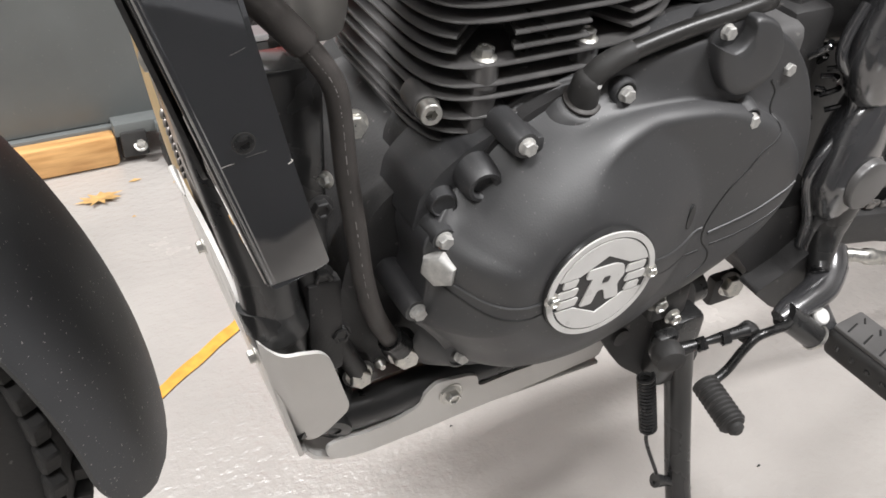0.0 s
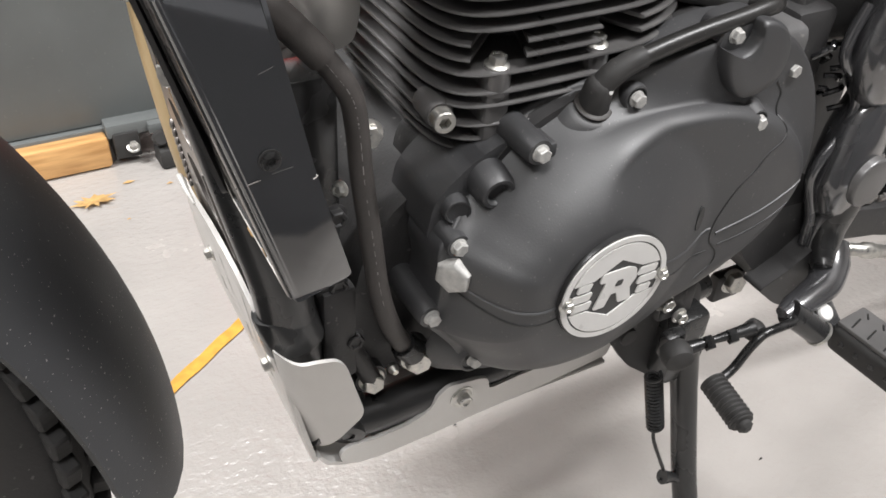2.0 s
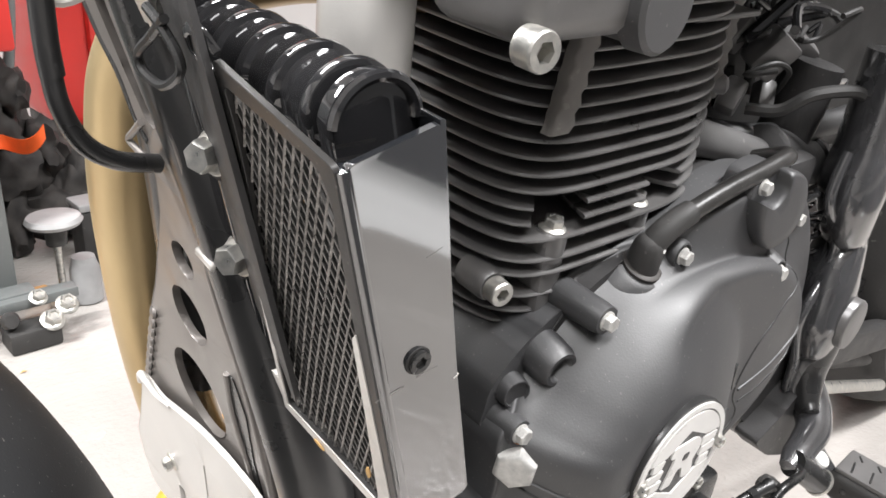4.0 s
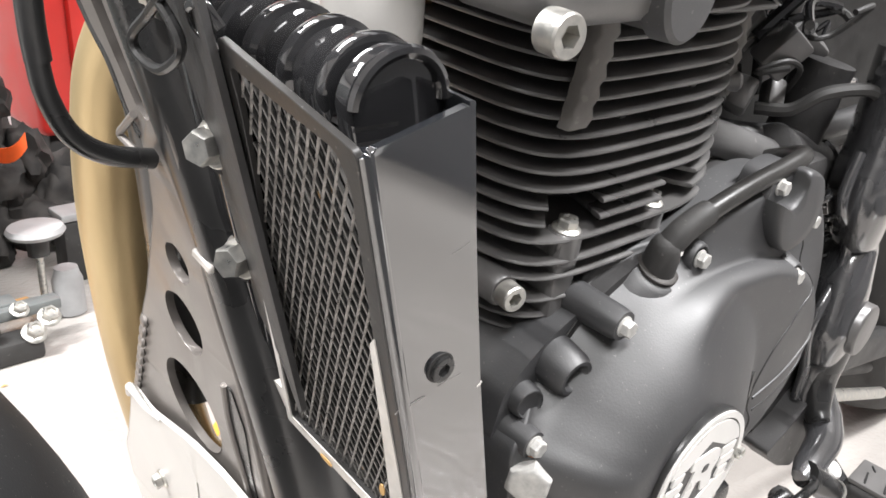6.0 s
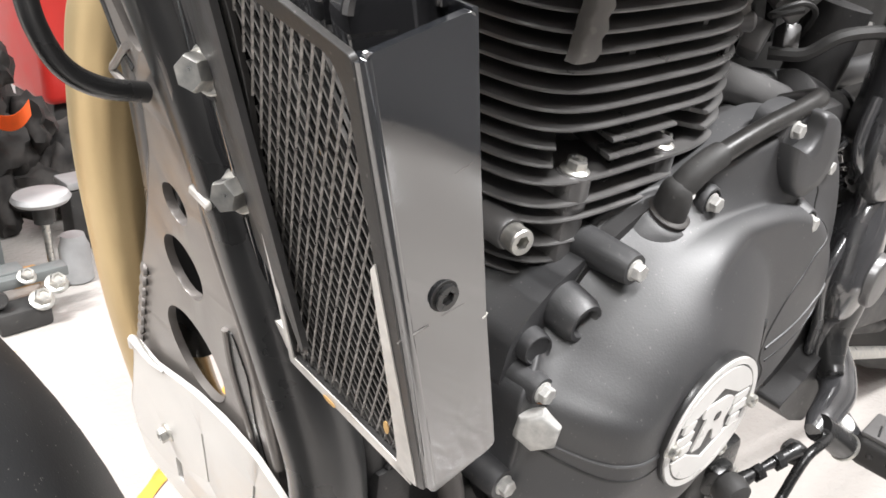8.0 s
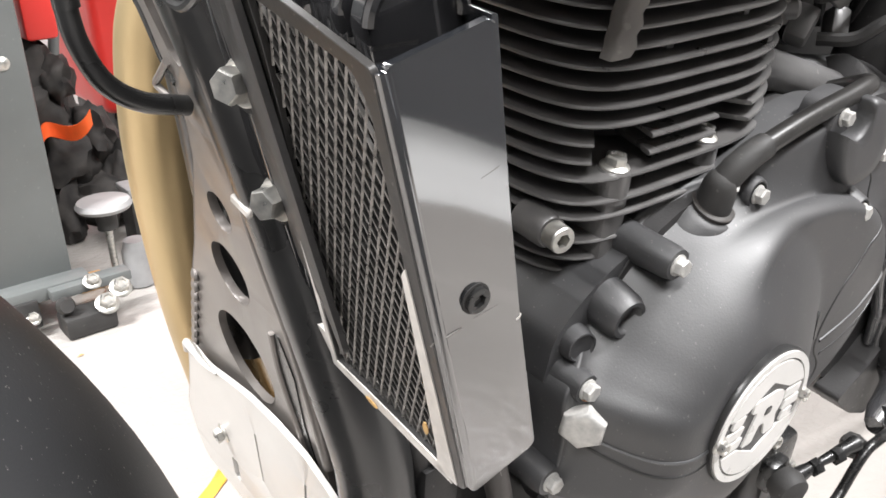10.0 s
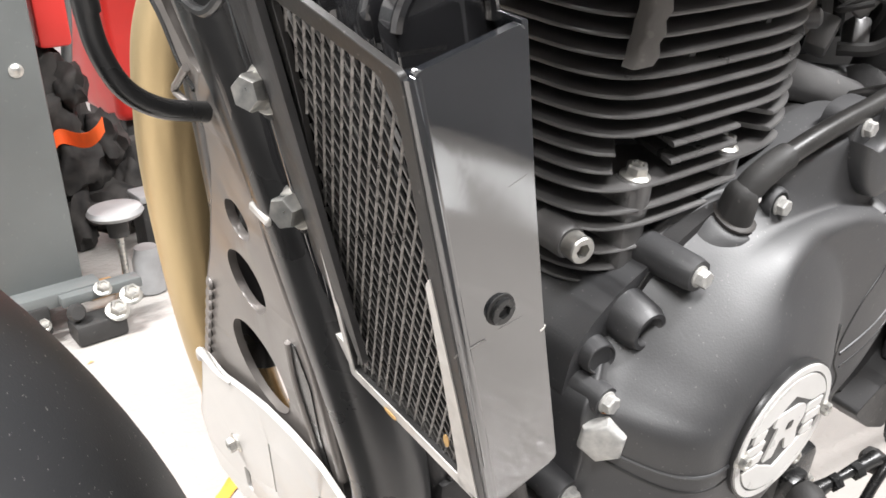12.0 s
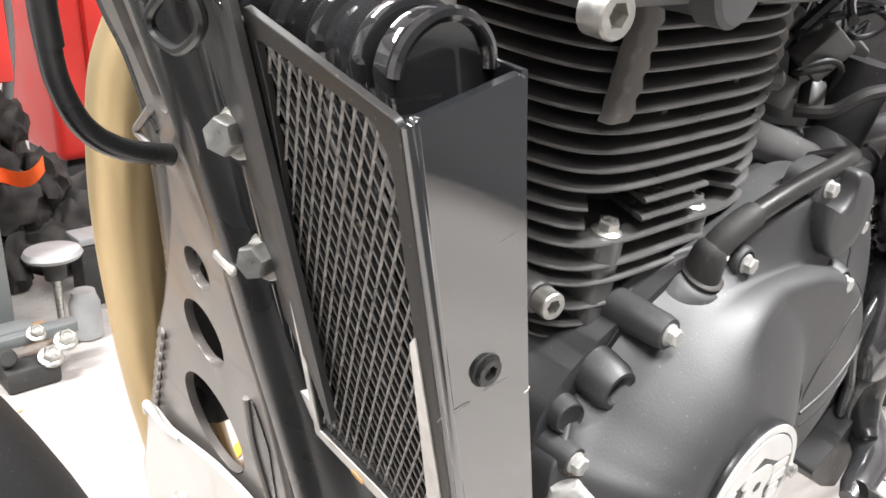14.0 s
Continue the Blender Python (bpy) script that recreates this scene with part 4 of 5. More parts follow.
# front engine mount behind the hose
part("mount_plate", bevel(box((0.128, -0.055, 0.43), (0.040, 0.03, 0.17)), 0.004), M_TUBE, frame_part)
part("mount_arm", bevel(box((0.135, -0.090, 0.350), (0.022, 0.012, 0.075), 0, pose(0, 0, 0)), 0.003), M_CRANK, frame_part)
for x, y, z, ax, me, size in ((0.1437, -0.080, 0.4492, (-0.9, -0.5, 0.2), BOLT, 0.62), (0.1370, -0.085, 0.4361, OUT, DARKBOLT, 0.9), (0.1353, -0.088, 0.3885, OUT, DARKBOLT, 0.9), (0.1445, -0.091, 0.3422, OUT, DARKBOLT, 0.9)):
    bolt_at(frame_part, (x, y, z), ax, me, size)
bolt_at(frame_part, (0.1571, -0.086, 0.4855), (-0.2, -1, 0.1), BIGBOLT, 0.74)

# rear frame knuckle
part("rear_knuckle", sweep([(0.563, -0.100, 0.575), (0.556, -0.103, 0.510), (0.549, -0.105, 0.478), (0.561, -0.106, 0.440), (0.556, -0.108, 0.405), (0.553, -0.110, 0.375), (0.554, -0.112, 0.340), (0.545, -0.116, 0.312), (0.542, -0.120, 0.292)],
     [0.042, 0.043, 0.046, 0.034, 0.044, 0.048, 0.033, 0.021, 0.016], 28, 7, (1, 0.52)), M_KNUCKLE, frame_part, "gloss black forged frame knuckle")
part("knuckle_foot", sweep([(0.553, -0.112, 0.352), (0.545, -0.120, 0.325), (0.536, -0.132, 0.306), (0.530, -0.140, 0.300)], [0.030, 0.021, 0.0135, 0.010], 20, 6, (1, 0.75)), M_TUBE, frame_part)
part("knuckle_edge", sweep([(0.513, -0.108, 0.512), (0.503, -0.110, 0.490), (0.5035, -0.112, 0.474), (0.520, -0.114, 0.457), (0.528, -0.116, 0.436), (0.522, -0.117, 0.414), (0.509, -0.118, 0.397), (0.505, -0.118, 0.380), (0.513, -0.118, 0.360), (0.523, -0.118, 0.338), (0.526, -0.118, 0.312)], 0.0042, 12, 6), M_KNUCKLE, frame_part)
part("pivot_boss", lathe([(0.030, -0.03), (0.027, -0.006), (0.0235, 0.0), (0.0215, 0.001)], facing((0.549, -0.132, 0.376), (0.05, -1, 0.0)), 36), M_KNUCKLE, frame_part)
part("pivot_cap", lathe([(0.0205, -0.02), (0.0205, 0.0095), (0.0195, 0.0110), (0.0185, 0.0114), (0.001, 0.0116)], facing((0.543, -0.132, 0.380), (0.05, -1, 0.0)), 36), M_FIN, frame_part, "flat dark grey pivot cap")
part("mount_lug", bevel(sheet(rounded([(0.462, 0.325), (0.485, 0.352), (0.560, 0.345), (0.575, 0.275), (0.548, 0.232), (0.520, 0.255), (0.472, 0.308)], 0.006), 0.05, Matrix(((1, 0, 0, 0), (0, 0, -1, -0.085), (0, 1, 0, 0), (0, 0, 0, 1)))), 0.004, 2, 40), M_CRANK, frame_part)
part("swingarm_tube", sweep([(0.45, -0.04, 0.345), (0.55, -0.05, 0.30), (0.70, -0.045, 0.228), (0.84, -0.045, 0.182), (1.0, -0.045, 0.13)], [0.020, 0.018, 0.010, 0.012, 0.014], 20, 5), M_CRANK, frame_part)
part("swingarm_plate", bevel(sheet(rounded([(0.660, 0.250), (0.715, 0.305), (0.90, 0.265), (0.90, 0.170), (0.72, 0.228)], 0.008), 0.005, Matrix(((1, 0, 0, 0), (0, 0, -1, -0.035), (0, 1, 0, 0), (0, 0, 0, 1)))), 0.001, 1, 50), M_DARKSTEEL, frame_part, "dark steel chain adjuster plate")
part("damper_tube", lathe([(0.005, 0.0)] + [(0.0066 if k % 2 else 0.0052, 0.006 + 0.0020 * k) for k in range(20)] + [(0.0075, 0.048), (0.0085, 0.050), (0.0085, 0.062), (0.0070, 0.064), (0.0070, 0.30)], facing((0.660, -0.070, 0.2265), (0.93, 0.0, -0.355)), 20), M_BOLT, frame_part, "silver ribbed tube")
for y in (-0.062, 0.062):
    part("swingarm_beam", bevel(box((0, 0, 0), (0.58, 0.022, 0.036)), 0.006, 2), M_CRANK, frame_part, "dark swingarm beam").matrix_local = pose(0.845, y, 0.216, 0, 12, 0)
part("upper_rail", sweep([(0.455, -0.02, 0.508), (0.480, -0.050, 0.5080), (0.54, -0.054, 0.5040), (0.63, -0.055, 0.5040), (0.72, -0.05, 0.505), (0.9, -0.05, 0.52)], 0.0100, 16, 5), M_COVER, frame_part)
part("upper_rail", sweep([(0.52, -0.07, 0.470), (0.60, -0.07, 0.468), (0.72, -0.06, 0.472)], 0.005, 12, 5), M_EDGE, frame_part)
part("seat_tube", sweep([(0.50, -0.03, 0.42), (0.52, -0.05, 0.48), (0.53, -0.06, 0.56)], 0.02, 16, 4), M_CRANK, frame_part)
part("rear_bracket", bevel(box((0.487, -0.070, 0.452), (0.040, 0.05, 0.11)), 0.008, 2), M_CRANK, frame_part)
random.seed(8)
for k in range(10):
    p = V((0.502 + random.uniform(-0.015, 0.03), -0.096, 0.445 + random.uniform(-0.03, 0.03)))
    q = p + V((random.uniform(0.006, 0.02), random.uniform(-0.006, 0.006), random.uniform(-0.01, 0.012)))
    part("cable_end", sweep([p, (p + q) / 2 + V((0, -0.006, 0.004)), q], 0.0022, 8, 4), M_GLOSS, frame_part)

# ---- skid plate ----
skid = group("skid_plate", BIKE, "silver aluminium skid plate under the engine")


def skid_x(z):
    return 0.1594 - 0.19 * z


SK = 1 / math.hypot(1, 0.19)
KM = Matrix((V((0, 1, 0)), V((-0.19 * SK, 0, SK)), V((-SK, 0, -0.19 * SK)))).transposed().to_4x4()
KM.translation = V((skid_x(0.45), 0, 0.45))


def kv(y, z):
    return (y, (z - 0.45) / SK)


fo = [kv(y, z) for y, z in ((0.0690, 0.3765), (0.0544, 0.3735), (0.0224, 0.3830), (0.0, 0.3890), (-0.028, 0.3920), (-0.055, 0.3900), (-0.078, 0.3780), (-0.0900, 0.3600), (-0.0950, 0.3300), (-0.0990, 0.2600), (-0.0980, 0.2400),
                            (0.128, 0.2400), (0.131, 0.2620), (0.124, 0.2960), (0.1080, 0.3200), (0.0870, 0.3550), (0.0760, 0.3760))]


def long_slot(y0, z0, y1, z1, w):
    return rounded([kv(y0 - w, z0), kv(y0 + w, z0), kv(y1 + w, z1), kv(y1 - w, z1)], w)


slots = [long_slot(0.0625, 0.2905, 0.0690, 0.2660, 0.0040), long_slot(0.0020, 0.2930, 0.0090, 0.2640, 0.0030), long_slot(-0.0450, 0.2960, -0.0400, 0.2740, 0.0026),
         long_slot(0.0060, 0.3570, 0.0180, 0.3080, 0.0008), long_slot(-0.0480, 0.3640, -0.0240, 0.2950, 0.0008)]
part("front_sheet", bevel(sheet(rounded(fo, 0.006), 0.003, KM, slots), 0.0008, 1, 60), M_ALU, skid)
part("rolled_tip", sweep([(skid_x(z) - 0.002, y, z) for y, z in ((0.0800, 0.3690), (0.0755, 0.3770), (0.0690, 0.3768), (0.0560, 0.3740), (0.0380, 0.3780))], [0.0020, 0.0026, 0.0024, 0.0018, 0.0008], 10, 5), M_ALU, skid)
# folded left wing that wraps the tube end
wing = [(0.0890, 0.3660), (0.0940, 0.3610), (0.1000, 0.3590), (0.1080, 0.3615), (0.1215, 0.3610), (0.1272, 0.3530), (0.1412, 0.3010), (0.1405, 0.2920), (0.1280, 0.2700), (0.1160, 0.2570), (0.1080, 0.2560), (0.1040, 0.2800), (0.0985, 0.3100)]
bm = sheet(rounded(wing, 0.004), 0.003, Matrix(((1, 0, 0, 0), (0, 0, -1, 0), (0, 1, 0, 0), (0, 0, 0, 1))))
bmesh.ops.subdivide_edges(bm, edges=[e for e in bm.edges if e.calc_length() > 0.008], cuts=3, use_grid_fill=True)
for v in bm.verts:
    x, z = v.co.x, v.co.z
    front = skid_x(z)
    v.co.y += -0.1145 - 0.236 * (x - 0.1415) - 0.198 * (z - 0.300) + 0.011 * min(1.3, max(0.0, 1 - (x - front) / 0.016)) ** 2
part("side_wing", bm, M_ALU, skid, deg=60)
bot = [(0.1300, 0.2480), (0.1396, 0.2510), (0.1563, 0.2487), (0.1820, 0.2505), (0.1985, 0.2570), (0.2045, 0.2690), (0.2130, 0.2750), (0.2385, 0.2715), (0.2455, 0.2680), (0.2470, 0.2565), (0.2738, 0.2590), (0.3244, 0.2600), (0.3600, 0.2600), (0.3560, 0.2440), (0.2980, 0.2370), (0.2489, 0.2340), (0.1978, 0.2300), (0.1600, 0.2280), (0.1420, 0.2300), (0.1300, 0.2380)]
part("side_flange", bevel(sheet(rounded(bot, 0.004), 0.003, Matrix(((1, 0, 0, 0), (0, 0, -1, -0.1005), (0, 1, 0, 0), (0, 0, 0, 1)))), 0.0008, 1, 50), M_ALU, skid)
part("bottom_sheet", bevel(box((0.262, 0.010, 0.2290), (0.20, 0.215, 0.004)), 0.0015, 1), M_ALU, skid)
nose = [(0.1700, 0.2270), (0.1500, 0.2275), (0.1330, 0.2310), (0.1205, 0.2380), (0.1140, 0.2480), (0.1165, 0.2490), (0.1225, 0.2400), (0.1345, 0.2335), (0.1510, 0.2300), (0.1700, 0.2295)]
part("nose", rings([[V((x, y, z)) for x, z in nose] for y in (-0.100, -0.03, 0.03, 0.128)]), M_ALU, skid)
bolt_at(skid, (0.224, -0.102, 0.2595), OUT, size=0.9)
part("washer", lathe([(0.004, 0), (0.0095, 0), (0.0095, 0.001), (0.004, 0.001)], facing((0.224, -0.102, 0.2595), OUT), 20), M_BOLT, skid)
for y, z in ((0.0657, 0.3110), (-0.0670, 0.3180)):
    bolt_at(skid, (skid_x(z) - 0.0015, y, z), (-1, 0, -0.19), size=0.75)

# ---- exhaust header ----
part("exhaust_header", sweep([(0.220, 0.010, 0.622), (0.166, 0.046, 0.622), (0.1245, 0.078, 0.602), (0.1050, 0.094, 0.562), (0.0998, 0.101, 0.520), (0.1050, 0.112, 0.450), (0.1210, 0.117, 0.340), (0.145, 0.112, 0.26), (0.20, 0.110, 0.246), (0.30, 0.12, 0.246), (0.45, 0.14, 0.246)],
     0.0250, 32, 8), M_PIPE, BIKE, "gold heat-tinted steel exhaust header pipe")

part("port_sleeve", sweep([(0.160, -0.020, 0.640), (0.150, -0.034, 0.600), (0.152, -0.032, 0.562), (0.161, -0.023, 0.530), (0.168, -0.016, 0.512)], [0.022, 0.0215, 0.021, 0.019, 0.013], 24, 6), M_ALU, BIKE, "pale steel exhaust port sleeve")

# ---- hoses and cables ----
HOSE = [(0.070, -0.088, 0.610), (0.0945, -0.0955, 0.5800), (0.1105, -0.0980, 0.5623), (0.1250, -0.1000, 0.5455), (0.1395, -0.1015, 0.5230), (0.1437, -0.1020, 0.5035), (0.1454, -0.1050, 0.4708), (0.1503, -0.1050, 0.4321), (0.1548, -0.1070, 0.3915), (0.1620, -0.1075, 0.3620), (0.1765, -0.0985, 0.3290)]
hose = part("oil_hose", sweep(HOSE, 0.0064, 20, 8), M_HOSE, BIKE, "dusty black rubber oil hose with faded print")
part("sleeve", sweep(HOSE[:3] + [(0.1270, -0.1004, 0.5428)], 0.0080, 20, 6), M_HOSE, hose)
# faded print as plain dashes
random.seed(31)
line_of_print = [p + V((-0.0012, -0.0062, 0.0004)) for p in smooth_path(HOSE[3:10], 22)]
i = 4
while i < len(line_of_print) - 6:
    n = random.choice((1, 1, 2, 3))
    part("print_bar", sweep(line_of_print[i : i + n + 1], random.choice((0.00018, 0.0003)), 5, 1, (1, 1.2)), M_INK, hose)
    i += n + random.choice((1, 2, 3, 6))
part("banjo", lathe([(0.0115, -0.012), (0.0125, -0.010), (0.0125, -0.001), (0.0115, 0.0)], facing((0.189, -0.0945, 0.3090), OUT), 24), M_CRANK, hose)
part("banjo_neck", sweep([(0.1760, -0.0990, 0.3300), (0.1850, -0.098, 0.318)], [0.0088, 0.0095], 16, 2), M_DARKSTEEL, hose)
bolt_at(hose, (0.1890, -0.0945, 0.3087), (-0.1, -1, 0), BIGBOLT, 0.95, "banjo_bolt", 15)
h2 = part("oil_pipe", sweep([(0.1180, -0.080, 0.430), (0.1290, -0.086, 0.3831), (0.1395, -0.086, 0.3422), (0.1505, -0.086, 0.3152), (0.1600, -0.084, 0.2925)], 0.0072, 16, 6), M_CRANK, BIKE, "black oil feed pipe")
part("banjo", lathe([(0.0105, -0.012), (0.0115, -0.010), (0.0115, 0.0)], facing((0.161, -0.0835, 0.2890), OUT), 24), M_CRANK, h2)
bolt_at(h2, (0.161, -0.0840, 0.2890), (-0.1, -1, 0.1), BIGBOLT, 0.80, "banjo_bolt", 25)
part("grease_nipple", lathe([(0.003, 0), (0.004, 0.004), (0.002, 0.008)], facing((0.1735, -0.0880, 0.3010), OUT), 10), M_BOLT, h2)

vent = part("breather_hose", sweep([(0.306, -0.1155, 0.5122), (0.335, -0.116, 0.5190), (0.360, -0.116, 0.5232), (0.385, -0.116, 0.5262), (0.4065, -0.115, 0.5288), (0.419, -0.111, 0.5275), (0.428, -0.100, 0.522), (0.430, -0.085, 0.514)], 0.0055, 18, 7), M_SATIN, BIKE, "satin black breather hose on an elbow fitting")
elbow_axis = facing((0.2900, -0.1095, 0.4850), (0.0, -0.15, 1))
part("elbow", lathe([(0.0096, 0), (0.0091, 0.009), (0.0086, 0.0140), (0.0074, 0.0176), (0.0046, 0.0200), (0.001, 0.0208)], elbow_axis, 28), M_RUBBER, vent, "black rubber elbow")
part("sleeve", sweep([(0.2905, -0.1118, 0.4985), (0.2965, -0.1140, 0.5064), (0.3060, -0.1152, 0.5120), (0.3150, -0.1157, 0.5148)], [0.0074, 0.0073, 0.0070, 0.0068], 20, 5), M_RUBBER, vent)
part("seat_ring", lathe([(0.008, -0.001), (0.0118, -0.001), (0.0119, 0.0006), (0.0108, 0.0012), (0.008, 0.0010)], facing((0.2895, -0.1102, 0.4864), (0, -0.45, 1)), 32), M_HOSE, vent, "pale worn seat ring")
part("dot", lathe([(0.0022, 0), (0.002, 0.0006), (0.0005, 0.0008)], facing((0.2930, -0.1188, 0.4985), (0.2, -1, 0.2)), 12), M_BADGE_W, vent)

wire = part("front_cable", sweep([(0.016, -0.030, 0.66), (0.0165, -0.030, 0.615), (0.0178, -0.030, 0.598)], 0.0044, 16, 6), M_TUBE, BIKE, "black sheathed front cable hanging in a loop")
part("outer_sleeve", sweep([(0.0170, -0.030, 0.601), (0.0195, -0.030, 0.586), (0.0265, -0.030, 0.5712), (0.0385, -0.030, 0.5622), (0.0560, -0.029, 0.5572)], 0.0039, 16, 8), M_TUBE, wire)
part("braid", sweep([(0.005, -0.02, 0.640), (0.022, -0.025, 0.6225), (0.040, -0.03, 0.630)], 0.0022, 8, 6), M_EDGE, wire)

# ---- front wheel and mudguard ----
WHEEL = pose(-0.342, 0.012, 0.345, 0, 0, -15.8)
ARCH = pose(-0.342, 0.010, 0.303, 0, 0, -15.8)


def wheel_point(ang, r, w):
    """ang: degrees from straight back, upwards; w: across the tyre."""
    return WHEEL @ V((r * math.cos(radians(ang)), w, r * math.sin(radians(ang))))


def arch_point(ang, r, w):
    return ARCH @ V((r * math.cos(radians(ang)), w, r * math.sin(radians(ang))))


tyre = group("front_wheel", BIKE, "front wheel with a knobbly black tyre")
loops = []
sec = [(0.262, -0.032), (0.268, -0.043), (0.285, -0.0505), (0.306, -0.0515), (0.326, -0.047), (0.340, -0.034), (0.345, 0.0), (0.340, 0.034), (0.326, 0.047), (0.306, 0.0515), (0.285, 0.0505), (0.262, 0.032)]
bm = rings([[wheel_point(a, r, w) for r, w in sec] for a in range(0, 360, 4)] + [[wheel_point(0, r, w) for r, w in sec]], caps=False)
bmesh.ops.remove_doubles(bm, verts=bm.verts, dist=1e-6)
part("tyre", bm, M_TYRE, tyre, deg=50)
bm = rings([[wheel_point(a, r, w) for r, w in ((0.262, -0.026), (0.262, 0.026), (0.250, 0.02), (0.250, -0.02))] for a in range(0, 361, 6)], caps=False)
part("rim", bm, M_TUBE, tyre)
kn = bmesh.new()
bmesh.ops.create_cube(kn, size=1.0, matrix=Matrix.Diagonal((0.011, 0.0185, 0.0185, 1)))
bevel(kn, 0.0018, 1)
KNOB = mesh_of("tread_block", kn, M_TYRE)
for k in range(-21, 10):
    for w, tilt, dr in ((-0.0405, 38, 0.3330), (-0.0180, 12, 0.3440), (0.0180, -12, 0.3440), (0.0405, -38, 0.3330)):
        a = k * 4.0 + (2.0 if abs(w) < 0.02 else 0)
        m = WHEEL @ Matrix.Rotation(radians(-a), 4, "Y") @ Matrix.Translation((dr, w, 0)) @ Matrix.Rotation(radians(tilt), 4, "Z") @ Matrix.Rotation(radians(18 if w < 0 else -18), 4, "X")
        shared("tread_block", KNOB, tyre, m)

fl = []
for i in range(60):
    a = -1.2 + (i * 0.6 if i < 20 else 12 + (i - 20) * 2.6)
    end = min(1.0, (a + 1.25) / 10.0)
    wide = 0.067 * max(0.01, 1 - (1 - end) ** 2.6) ** 0.42
    R = 0.387
    outer, inner = [], []
    for j in range(25):
        s = -1 + 2 * j / 24
        drop = 0.021 * abs(s * wide / 0.067) ** 2.4
        outer.append(arch_point(a, R - drop, wide * s))
        inner.append(arch_point(a, R - 0.0035 - drop, wide * 0.97 * s))
    fl.append(outer + inner[::-1])
part("front_mudguard", rings(fl), M_FENDER, BIKE, "dark grey speckled plastic front mudguard", deg=50)

# rear wheel, and an unseen tank and seat added to shade the engine from above
REAR = pose(1.160, 0.0, 0.315, 0, 0, 0)
rear = group("rear_wheel", BIKE, "rear wheel with a black road tyre")
sec = [(0.232, -0.045), (0.245, -0.060), (0.275, -0.066), (0.300, -0.052), (0.312, -0.025), (0.315, 0.0), (0.312, 0.025), (0.300, 0.052), (0.275, 0.066), (0.245, 0.060), (0.232, 0.045)]
part("tyre", rings([[REAR @ V((r * math.cos(radians(a)), w, r * math.sin(radians(a)))) for r, w in sec] for a in range(0, 361, 5)], caps=False), M_TYRE, rear)
part("rim", rings([[REAR @ V((r * math.cos(radians(a)), w, r * math.sin(radians(a)))) for r, w in ((0.236, -0.04), (0.236, 0.04), (0.220, 0.03), (0.220, -0.03))] for a in range(0, 361, 6)], caps=False), M_TUBE, rear)
part("hub", lathe([(0.02, -0.07), (0.045, -0.05), (0.045, 0.05), (0.02, 0.07)], REAR @ pose(0, 0, 0, 90, 0, 0), 24), M_DARKSTEEL, rear)
for k in range(8):
    a = radians(45 * k)
    part("spoke", sweep([REAR @ V((0.04 * math.cos(a), 0.0, 0.04 * math.sin(a))), REAR @ V((0.225 * math.cos(a), 0.0, 0.225 * math.sin(a)))], 0.006, 10, 2), M_TUBE, rear)
tank_loops = []
for x, hw, lo, hi in ((0.06, 0.05, 0.90, 0.96), (0.12, 0.10, 0.86, 1.02), (0.26, 0.135, 0.83, 1.06), (0.42, 0.13, 0.82, 1.04), (0.54, 0.10, 0.82, 0.96), (0.72, 0.11, 0.80, 0.90), (0.98, 0.13, 0.82, 0.92), (1.25, 0.10, 0.86, 0.93)):
    tank_loops.append([V((x, hw * math.copysign(abs(math.cos(t)) ** 0.6, math.cos(t)), (lo + hi) / 2 + (hi - lo) / 2 * math.copysign(abs(math.sin(t)) ** 0.7, math.sin(t)))) for t in (2 * math.pi * k / 32 for k in range(32))])
part("unseen_tank_and_seat", rings(tank_loops), M_FENDER, BIKE, "dark grey fuel tank and seat, unseen, added to shade the engine", deg=60)

# ---- side stand, gear lever and foot peg ----
stand = group("side_stand", BIKE, "black steel side stand, folded out")
brk = [(0.338, 0.285), (0.350, 0.300), (0.385, 0.312), (0.430, 0.300), (0.440, 0.258), (0.460, 0.210), (0.450, 0.188), (0.412, 0.198), (0.372, 0.233)]
part("mount_plate", bevel(sheet(rounded(brk, 0.008), 0.008, Matrix(((1, 0, 0, 0), (0, 0, -1, -0.106), (0, 1, 0, 0), (0, 0, 0, 1)))), 0.002, 2, 50), M_CRANK, stand)
part("leg", sweep([(0.419, -0.118, 0.250), (0.4220, -0.131, 0.205), (0.4205, -0.160, 0.125), (0.4195, -0.185, 0.070), (0.4195, -0.203, 0.032)], [0.0140, 0.0112, 0.0108, 0.0108, 0.0108], 18, 5), M_TUBE, stand)
part("fork", bevel(box((0.413, -0.118, 0.250), (0.034, 0.026, 0.070)), 0.006), M_TUBE, stand)
part("foot", bevel(box((0.4300, -0.205, 0.029), (0.05, 0.04, 0.006), 0, None), 0.002), M_TUBE, stand)
sp = []
A0, A1 = V((0.377, -0.135, 0.243)), V((0.389, -0.142, 0.182))
ax = (A1 - A0).normalized()
ux = ax.cross(V((0, 1, 0))).normalized()
uy = ax.cross(ux)
for i in range(16 * 12 + 1):
    a = 2 * math.pi * i / 12
    sp.append(A0.lerp(A1, i / 192) + ux * 0.0062 * math.cos(a) + uy * 0.0062 * math.sin(a))
part("spring", sweep(sp, 0.0015, 6, 1), M_TUBE, stand)
part("spring_hook", sweep([(0.392, -0.142, 0.182), (0.3875, -0.143, 0.177), (0.389, -0.147, 0.165), (0.399, -0.155, 0.136), (0.399, -0.158, 0.129), (0.393, -0.158, 0.130)], 0.0016, 8, 5), M_DARKSTEEL, stand)
